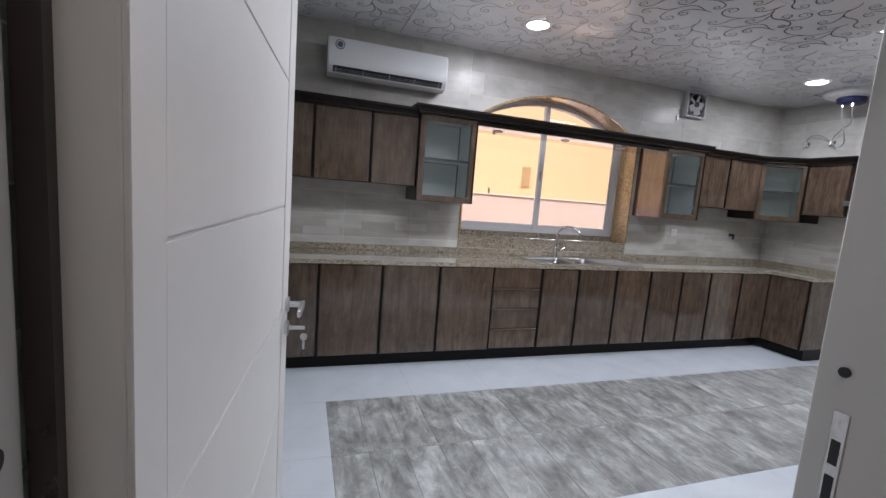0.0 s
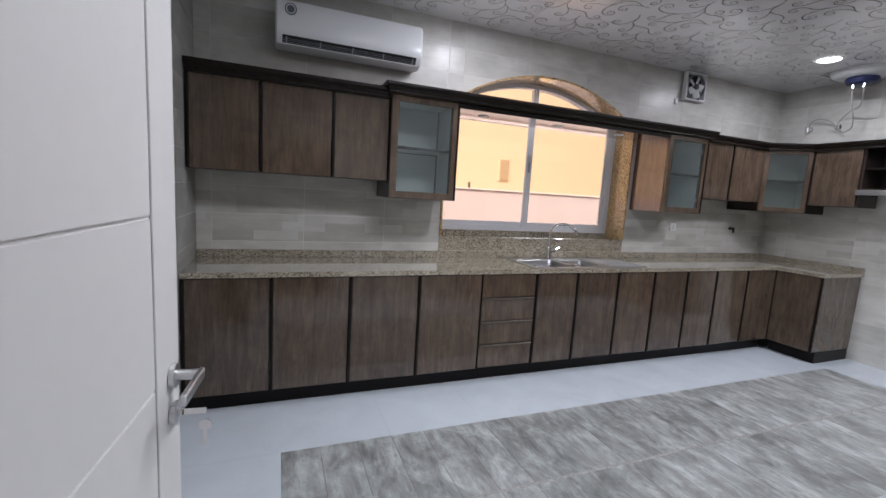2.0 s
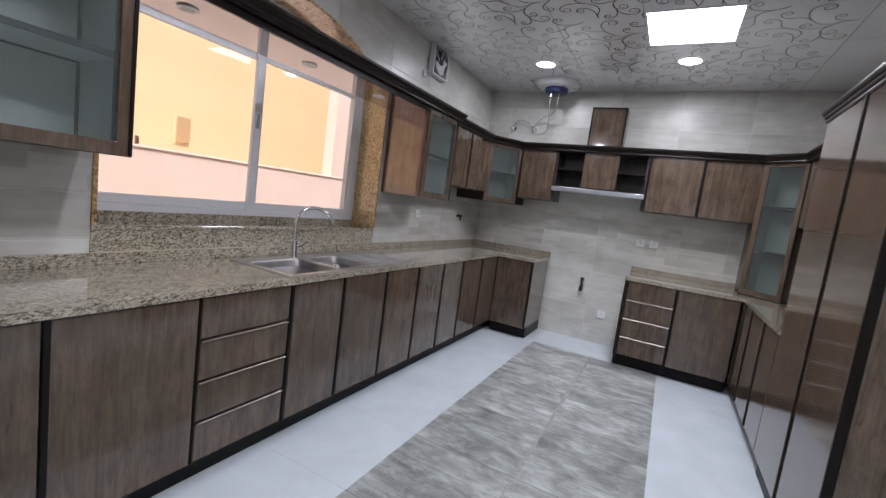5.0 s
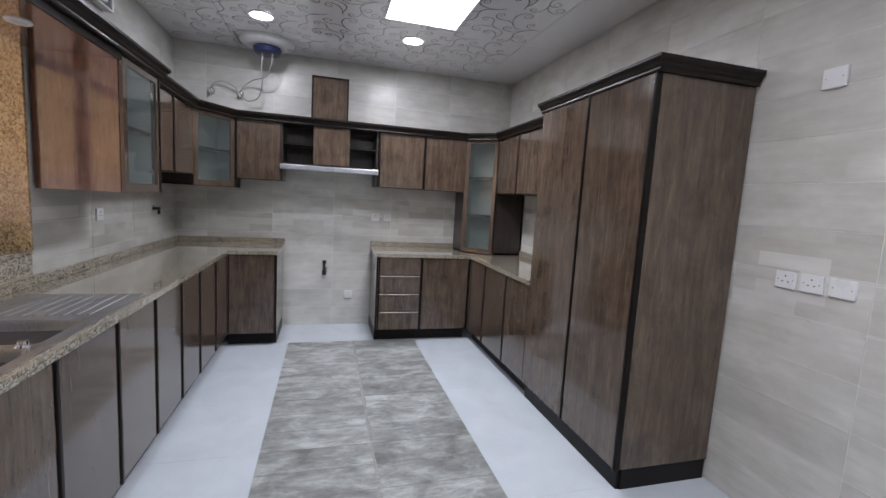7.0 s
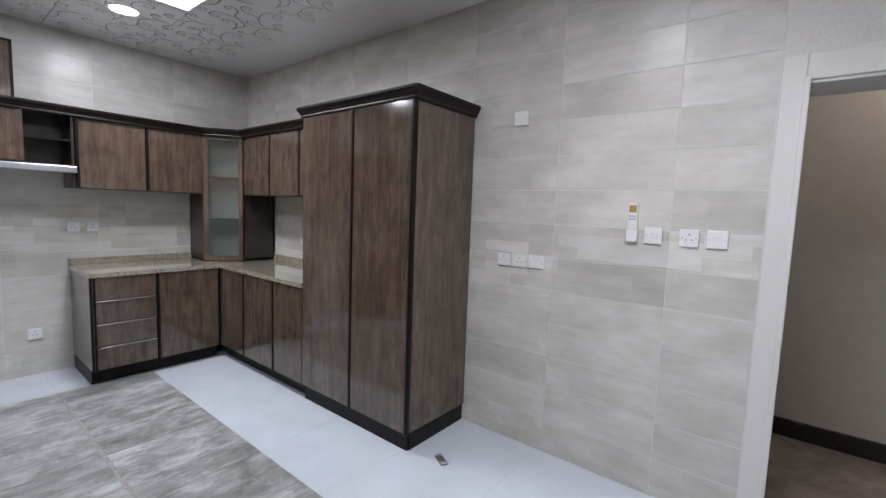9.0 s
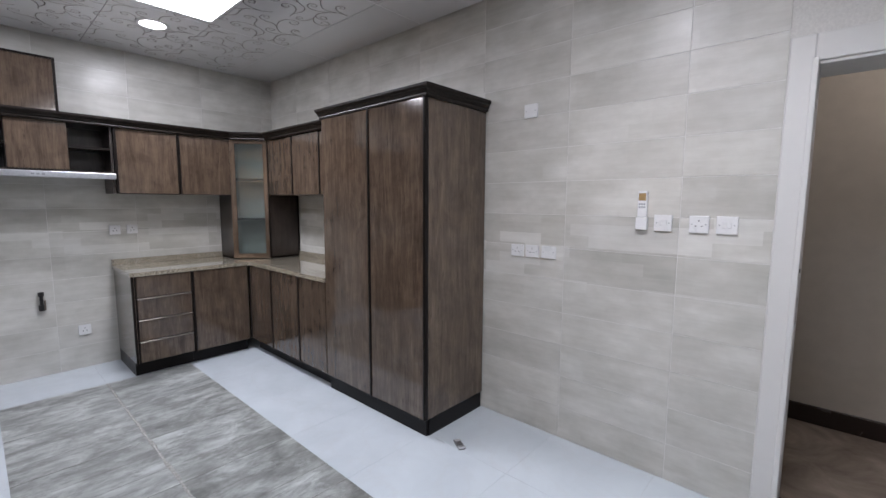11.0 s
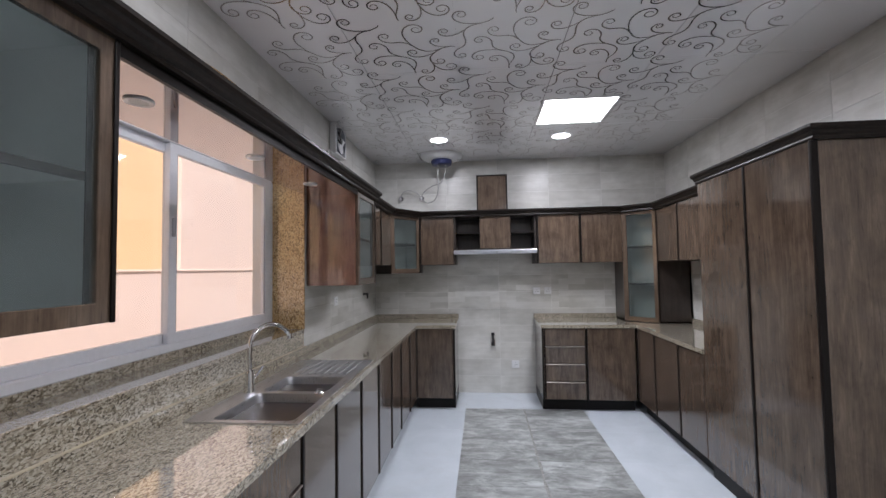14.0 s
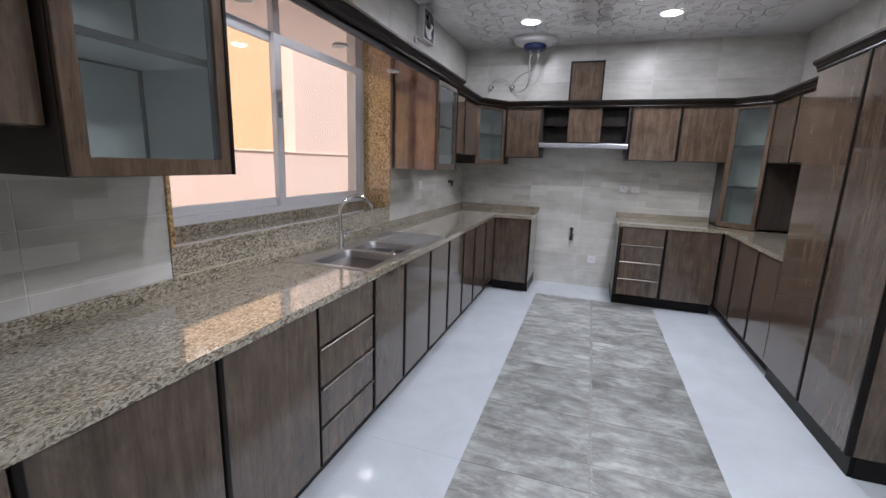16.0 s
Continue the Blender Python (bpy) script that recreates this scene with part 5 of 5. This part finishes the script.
part("hose", tube([(hx - 0.06, hy + 0.035, CEIL - 0.16), (hx - 0.03, hy + 0.045, 2.60), (hx + 0.05, hy + 0.05, 2.46), (hx + 0.17, hy + 0.10, 2.355), (hx + 0.25, hy + 0.20, 2.325), (EAST - 0.045, VY1 - 0.03, 2.36), (EAST - 0.03, VY1, VZ - 0.01)], 0.0055, 10, 8), RUBBER, heater, "grey braided hose", smooth=True)
part("hose", tube([(hx - 0.06, hy - 0.05, CEIL - 0.16), (hx - 0.04, hy - 0.045, 2.63), (hx + 0.08, hy + 0.02, 2.54), (hx + 0.20, hy + 0.15, 2.52), (hx + 0.26, hy + 0.24, 2.47), (EAST - 0.03, VY1 + 0.005, VZ + 0.015)], 0.0055, 10, 8), RUBBER, heater, "grey braided hose", smooth=True)
part("hose", tube([(EAST - 0.03, VY1 + 0.01, VZ), (EAST - 0.06, VY1 + 0.05, VZ + 0.05), (EAST - 0.07, VY1 + 0.13, VZ + 0.085), (EAST - 0.06, VY1 + 0.20, VZ + 0.08), (EAST - 0.04, VY2 - 0.01, VZ + 0.045), (EAST - 0.03, VY2, VZ)], 0.0055, 10, 8), RUBBER, heater, "grey braided hose", smooth=True)
for vy in (VY1, VY2):
    valve_ = part("valve", soften(box(EAST - 0.05, EAST - 0.002, vy - 0.018, vy + 0.018, VZ - 0.03, VZ + 0.02), 0.006), CHROME, heater)
    part("flange", add_cyl(bmesh.new(), (EAST - 0.005, vy, VZ - 0.005), 0.03, 0.006, "X"), CHROME, valve_)
    part("handle", box(EAST - 0.066, EAST - 0.0505, vy - 0.006, vy + 0.006, VZ - 0.045, VZ + 0.005, 0.002), STEEL, valve_)
part("cut_edge", box(hx - 0.16, hx + 0.22, hy + 0.262, hy + 0.269, CEIL - 0.004, CEIL - 0.001), BLACK, heater, "dark cut edge in the ceiling sheet")

for lx, ly in LEDS:
    led = thing("ceiling_light", (lx, ly, CEIL), "square white LED panel, lit, in the ceiling", "light", "ceiling LED panels")
    part("frame", soften(cells([lx - 0.298, lx - 0.284, lx + 0.284, lx + 0.298], [ly - 0.298, ly - 0.284, ly + 0.284, ly + 0.298], lambda i, j: not (i == 1 and j == 1), CEIL - 0.009, CEIL - 0.001), 0.002, 1), WHITE_PLASTIC, led)
    part("diffuser", box(lx - 0.284, lx + 0.284, ly - 0.284, ly + 0.284, CEIL - 0.007, CEIL - 0.0015), LED_GLOW, led, "glowing white diffuser")
for sx, sy in SPOTS:
    s = thing("downlight", (sx, sy, CEIL), "round white LED downlight, lit, in the ceiling", "light", "ceiling downlights")
    part("rim", lathe([(0.085, 0.0), (0.087, -0.006), (0.105, -0.006), (0.11, -0.002), (0.11, 0.0)], (sx, sy, CEIL - 0.001), 40), WHITE_PLASTIC, s, smooth=True)
    part("diffuser", add_cyl(bmesh.new(), (sx, sy, CEIL - 0.004), 0.0865, 0.005, n=40), LED_GLOW, s, "glowing white diffuser")
# unseen glowing disc added to go with the corridor fill light
s = thing("corridor_fill_disc", (0.4, 0.25, CEIL), "added unseen glowing disc for the fill light in the corridor", "light")
part("diffuser", add_cyl(bmesh.new(), (0.4, 0.25, CEIL - 0.004), 0.085, 0.006, n=32), LED_GLOW, s)


def plate(x, z, w, h, kind, label, group=""):
    """A white accessory on the south wall, centred at (x, z)."""
    t = thing("wall_socket" if kind == "socket" else "light_switch" if kind == "switch" else "blank_plate", (x, SOUTH, z), label, "socket" if kind == "socket" else "switch" if kind == "switch" else "plate", group)
    part("face", soften(box(x - w / 2, x + w / 2, SOUTH + 0.001, SOUTH + 0.013, z - h / 2, z + h / 2), 0.003, 2), WHITE_PLASTIC, t)
    y = SOUTH + 0.0135
    if kind == "socket":
        for dx, dz, a, b in ((0, 0.018, 0.004, 0.009), (-0.013, -0.008, 0.008, 0.004), (0.013, -0.008, 0.008, 0.004)):
            part("pin_slot", box(x + dx - a / 2, x + dx + a / 2, y - 0.0012, y + 0.0003, z + dz - b / 2, z + dz + b / 2), BLACK, t)
        part("rocker", soften(box(x - 0.034, x - 0.024, y - 0.001, y + 0.002, z + 0.014, z + 0.03), 0.001, 1), WHITE_PLASTIC, t)
    elif kind == "switch":
        n = 2
        for k in range(n):
            cx = x + (k - 0.5) * 0.022
            part("rocker", soften(box(cx - 0.008, cx + 0.008, y - 0.001, y + 0.003, z - 0.014, z + 0.014), 0.0015, 1), WHITE_PLASTIC, t)
    for dx in (-0.03, 0.03):
        part("screw", add_cyl(bmesh.new(), (x + dx * w / 0.086, y, z), 0.003, 0.001, "Y", n=10), GREY_PLASTIC, t)
    return t


plate(2.473, 1.183, 0.092, 0.078, "socket", "white three-pin socket on the tiled wall", "sockets beside the larder")
plate(2.362, 1.184, 0.092, 0.078, "socket", "white three-pin socket on the tiled wall", "sockets beside the larder")
plate(2.245, 1.186, 0.098, 0.078, "blank", "white cable outlet plate beside two sockets")
plate(2.398, 2.068, 0.094, 0.086, "blank", "white blank plate high on the tiled wall")
plate(1.596, 1.394, 0.086, 0.086, "switch", "white switch plate beside the remote holder", "switches by the door")
plate(1.432, 1.392, 0.086, 0.086, "socket", "white three-pin socket near the door", "switches by the door")
plate(1.314, 1.392, 0.088, 0.086, "switch", "white switch plate near the door", "switches by the door")

remote = thing("remote_control", (1.70, SOUTH, 1.36), "white air-conditioner remote in a wall holder", "remote control")
part("holder", soften(box(1.671, 1.729, SOUTH + 0.001, SOUTH + 0.026, 1.355, 1.42), 0.004, 2), WHITE_PLASTIC, remote, "white plastic wall holder")
part("body", soften(box(1.676, 1.724, SOUTH + 0.004, SOUTH + 0.022, 1.4205, 1.56), 0.005, 2), WHITE_PLASTIC, remote)
part("screen", box(1.682, 1.718, SOUTH + 0.021, SOUTH + 0.0235, 1.51, 1.548), plain("amber_brown_screen", (0.33, 0.22, 0.10), 0.2), remote, "brownish display")
for r in range(2):
    for c in range(3):
        part("button", box(1.684 + 0.012 * c, 1.692 + 0.012 * c, SOUTH + 0.0215, SOUTH + 0.024, 1.47 + 0.016 * r, 1.479 + 0.016 * r), GREY_PLASTIC, remote)


def east_plate(y, z, w, h, label):
    t = thing("wall_socket", (EAST, y, z), label, "socket")
    part("face", soften(box(EAST - 0.013, EAST - 0.001, y - w / 2, y + w / 2, z - h / 2, z + h / 2), 0.003, 2), WHITE_PLASTIC, t)
    for dy, dz in ((0, 0.016), (-0.012, -0.008), (0.012, -0.008)):
        part("pin_slot", box(EAST - 0.0138, EAST - 0.0126, y + dy - 0.003, y + dy + 0.003, z + dz - 0.004, z + dz + 0.004), BLACK, t)


east_plate(2.83, 0.345, 0.088, 0.088, "white three-pin cooker socket low on the wall")
east_plate(2.425, 1.228, 0.084, 0.084, "white three-pin socket above the worktop beside the cooker space")
east_plate(2.558, 1.226, 0.084, 0.084, "white three-pin socket above the worktop beside the cooker space")
t = thing("wall_socket", (4.33, NORTH, 1.235), "white three-pin socket above the worktop", "socket")
part("face", soften(box(4.29, 4.375, NORTH - 0.013, NORTH - 0.001, 1.195, 1.275), 0.003, 2), WHITE_PLASTIC, t)
for dx, dz in ((0, 0.016), (-0.012, -0.008), (0.012, -0.008)):
    part("pin_slot", box(4.3325 + dx - 0.003, 4.3325 + dx + 0.003, NORTH - 0.0138, NORTH - 0.0126, 1.235 + dz - 0.004, 1.235 + dz + 0.004), BLACK, t)
valve = thing("water_outlet", (5.24, NORTH, 1.245), "small black and chrome water outlet above the worktop", "water outlet")
part("flange", add_cyl(bmesh.new(), (5.24, NORTH - 0.005, 1.245), 0.026, 0.008, "Y"), CHROME, valve)
part("body", add_cyl(bmesh.new(), (5.24, NORTH - 0.032, 1.245), 0.013, 0.055, "Y", n=16), BLACK, valve)
part("nozzle", add_cyl(bmesh.new(), (5.24, NORTH - 0.05, 1.22), 0.011, 0.05, "Z", n=14), BLACK, valve)

gas = thing("gas_valve", (EAST, 3.095, 0.64), "black gas valve and pipe stub on the tiled wall", "valve")
part("pipe", add_cyl(bmesh.new(), (EAST - 0.03, 3.095, 0.645), 0.012, 0.15, n=14), BLACK, gas)
part("fitting", add_cyl(bmesh.new(), (EAST - 0.03, 3.095, 0.71), 0.019, 0.035, n=6), BLACK, gas)
part("fitting", add_cyl(bmesh.new(), (EAST - 0.03, 3.095, 0.595), 0.021, 0.05, n=6), BLACK, gas)
part("elbow", add_cyl(bmesh.new(), (EAST - 0.016, 3.095, 0.655), 0.012, 0.031, "X", n=14), BLACK, gas)
part("lever", box(EAST - 0.05, EAST - 0.043, 3.07, 3.082, 0.575, 0.66, 0.002), BRONZE, gas)

bit = thing("metal_bracket", (2.545, 1.52, 0), "small grey metal bracket lying on the floor", "bracket")
BM_ = Matrix.Translation((2.545, 1.52, 0.0)) @ Matrix.Rotation(radians(150), 4, "Z")
part("plate", soften(box(-0.055, 0.055, -0.022, 0.022, 0.001, 0.008), 0.002, 1), plain("dull_grey_metal", (0.18, 0.18, 0.18), 0.45, 0.6), bit, turn=BM_)
part("lip", box(0.03, 0.055, -0.022, 0.022, 0.008, 0.02, 0.002), STEEL, bit, turn=BM_)
part("lip", box(-0.05, -0.03, -0.016, 0.016, 0.008, 0.014, 0.002), STEEL, bit, turn=BM_)
stand = thing("wall_panel", (0.05, CB, 0.93), "grey padded panel with a dark lower rail on the corridor wall", "panel")
part("board", soften(box(-0.75, 0.295, CB + 0.001, CB + 0.05, 0.955, 1.66), 0.01, 2), plain("taupe_board", (0.30, 0.26, 0.23), 0.5), stand)
part("rail", soften(box(-0.75, 0.30, CB + 0.001, CB + 0.065, 0.915, 0.953), 0.006, 2), BASE_DARK, stand, "dark lower rail")


# ---- tiles: floor inset and walls ----
TW, TH, GAP = 0.625, 0.2033, 0.004


def tile_mesh(name, w, h, d, mat, chamfer=0.0006):
    """A tile w by h in x and z, its face at y = 0 and its back at y = d."""
    bm = bmesh.new()
    c = chamfer
    back = [bm.verts.new(p) for p in ((0, d, 0), (w, d, 0), (w, d, h), (0, d, h))]
    mid = [bm.verts.new(p) for p in ((0, c, 0), (w, c, 0), (w, c, h), (0, c, h))]
    face = [bm.verts.new(p) for p in ((c, 0, c), (w - c, 0, c), (w - c, 0, h - c), (c, 0, h - c))]
    bm.faces.new(face)
    for a, b in ((back, mid), (mid, face)):
        for k in range(4):
            bm.faces.new((a[k], a[(k + 1) % 4], b[(k + 1) % 4], b[k]))
    bmesh.ops.recalc_face_normals(bm, faces=bm.faces)
    return mesh_of(name, bm, mat)


cache = {}


def tile(parent, w, h, m, mat=None, d=0.002):
    key = (round(w, 3), round(h, 3), mat.name if mat else "")
    if key not in cache:
        cache[key] = tile_mesh("tile", w, h, d, mat or WALL_TILE)
    ob = new("tile", cache[key])
    ob.parent = parent
    ob.matrix_basis = m
    return ob


def tile_run(parent, a0, a1, origin, place, skip=(), mat=None):
    """Tiles over a wall from a0 to a1 along it; skip holds openings (a, b, z0, z1)."""
    cols = []
    k = math.floor((a0 - origin) / TW)
    while origin + k * TW < a1 - 0.01:
        cols.append((max(a0, origin + k * TW), min(a1, origin + (k + 1) * TW)))
        k += 1
    for r in range(14):
        z0, z1 = r * TH, min(CEIL, (r + 1) * TH)
        for u, v in cols:
            spans = [(u, v, z0, z1)]
            for a, b, c, d in skip:
                nxt = []
                for p, q, s, t in spans:
                    if q <= a or p >= b or t <= c or s >= d:
                        nxt.append((p, q, s, t))
                        continue
                    if p < a:
                        nxt.append((p, a, s, t))
                    if q > b:
                        nxt.append((b, q, s, t))
                    if s < c:
                        nxt.append((max(p, a), min(q, b), s, c))
                    if t > d:
                        nxt.append((max(p, a), min(q, b), d, t))
                spans = nxt
            for p, q, s, t in spans:
                if q - p > 0.02 and t - s > 0.02:
                    tile(parent, q - p - GAP, t - s - GAP, place(p + GAP / 2, q - GAP / 2, s + GAP / 2), mat or (DECOR_TILE if r in (5, 6) else WALL_TILE))


tile_run(wall_south, DOOR_R + 0.093, EAST, 1.52, lambda p, q, z: Matrix.Translation((q, SOUTH, z)) @ RS)
tile_run(wall_south, WEST, DOOR_L - 0.095, 1.52, lambda p, q, z: Matrix.Translation((q, SOUTH, z)) @ RS)
tile_run(wall_east, SOUTH, NORTH, SOUTH + 0.12, lambda p, q, z: Matrix.Translation((EAST, q, z)) @ RE)
tile_run(wall_west, SOUTH, NORTH, NORTH - 5 * TW, lambda p, q, z: Matrix.Translation((WEST, p, z)) @ Matrix.Rotation(radians(90), 4, "Z"), mat=HALF_TONE_TILE)
zlow = math.floor(SPRING / TH) * TH
tile_run(wall_north, WEST, EAST, WEST + 0.1, lambda p, q, z: Matrix.Translation((p, NORTH, z)), [(WIN_L, WIN_R, SILL - 0.13, CEIL)])
# tiles cut along the arch
k0 = math.floor((WIN_L - (WEST + 0.1)) / TW)
for c in range(k0, k0 + 5):
    u, v = max(WIN_L, WEST + 0.1 + c * TW), min(WIN_R, WEST + 0.1 + (c + 1) * TW)
    if v - u < 0.02:
        continue
    for r in range(int(zlow / TH + 0.01), 14):
        z0, z1 = r * TH + GAP / 2, min(CEIL, (r + 1) * TH) - GAP / 2
        n = 14
        bm = bmesh.new()
        for k in range(n):
            a, b = u + GAP / 2 + (v - u - GAP) * k / n, u + GAP / 2 + (v - u - GAP) * (k + 1) / n
            la, lb = max(z0, arch_z(a)), max(z0, arch_z(b))
            if la >= z1 - 0.002 and lb >= z1 - 0.002:
                continue
            la, lb = min(la, z1), min(lb, z1)
            f = [bm.verts.new(p) for p in ((a, NORTH, la), (b, NORTH, lb), (b, NORTH, z1), (a, NORTH, z1))]
            g = [bm.verts.new((x.co.x, NORTH + 0.002, x.co.z)) for x in f]
            bm.faces.new(f)
            for i in range(4):
                try:
                    bm.faces.new((f[i], g[i], g[(i + 1) % 4], f[(i + 1) % 4]))
                except ValueError:
                    pass
        if bm.verts:
            bmesh.ops.remove_doubles(bm, verts=bm.verts, dist=1e-5)
            bmesh.ops.recalc_face_normals(bm, faces=bm.faces)
            ob = new("tile", mesh_of("tile", bm, WALL_TILE))
            ob.parent = wall_north
        else:
            bm.free()


nx_, ny_ = 8, 2
tw, td = (RUG[1] - RUG[0]) / nx_, (RUG[3] - RUG[2]) / ny_
for i in range(nx_):
    for j in range(ny_):
        lo, hi = (0.0, 0.005) if j == 0 else (0.005, 0.0)
        m = Matrix.Translation((RUG[0] + i * tw + 0.001, RUG[2] + j * td + lo, 0.0008)) @ Matrix.Rotation(radians(-90), 4, "X")
        tile(floor, tw - 0.002, td - lo - hi, m, PLANK_TILE)

# uneven grout left standing in the long joint
rng = random.Random(5)
bm = bmesh.new()
prev = None
n = 260
mid_y = RUG[2] + td
for k in range(n + 1):
    x = RUG[0] + 0.003 + (RUG[1] - RUG[0] - 0.006) * k / n
    drift = 0.004 * noise.noise((x * 5, 0, 3))
    wide = 0.007 + 0.009 * max(0.0, noise.noise((x * 9, 4, 0)) + 0.3) + rng.uniform(-0.002, 0.002)
    pair = (bm.verts.new((x, mid_y + drift - wide, 0.0012)), bm.verts.new((x, mid_y + drift * 0.5, 0.0026)), bm.verts.new((x, mid_y + drift + wide * 0.9, 0.0012)))
    if prev:
        bm.faces.new((prev[0], pair[0], pair[1], prev[1]))
        bm.faces.new((prev[1], pair[1], pair[2], prev[2]))
    prev = pair
bmesh.ops.recalc_face_normals(bm, faces=bm.faces)
smear = new("grout_line", mesh_of("grout_line", bm, DARK_GROUT))
smear.parent = floor

# white marble-look tiles round the inset, on the same grid
fx_ = [WEST] + [RUG[0] + k * tw for k in range(nx_ + 1)] + [EAST]
fy_ = [SOUTH, RUG[2] - td, RUG[2], RUG[2] + td, RUG[3], RUG[3] + td, NORTH]
for i, (a, b) in enumerate(zip(fx_, fx_[1:])):
    for j, (c, d) in enumerate(zip(fy_, fy_[1:])):
        if 0 < i < len(fx_) - 2 and j in (2, 3):
            continue
        tile(floor, b - a - 0.001, d - c - 0.001, Matrix.Translation((a + 0.0005, c + 0.0005, 0.0)) @ Matrix.Rotation(radians(-90), 4, "X"), MARBLE, 0.0012)
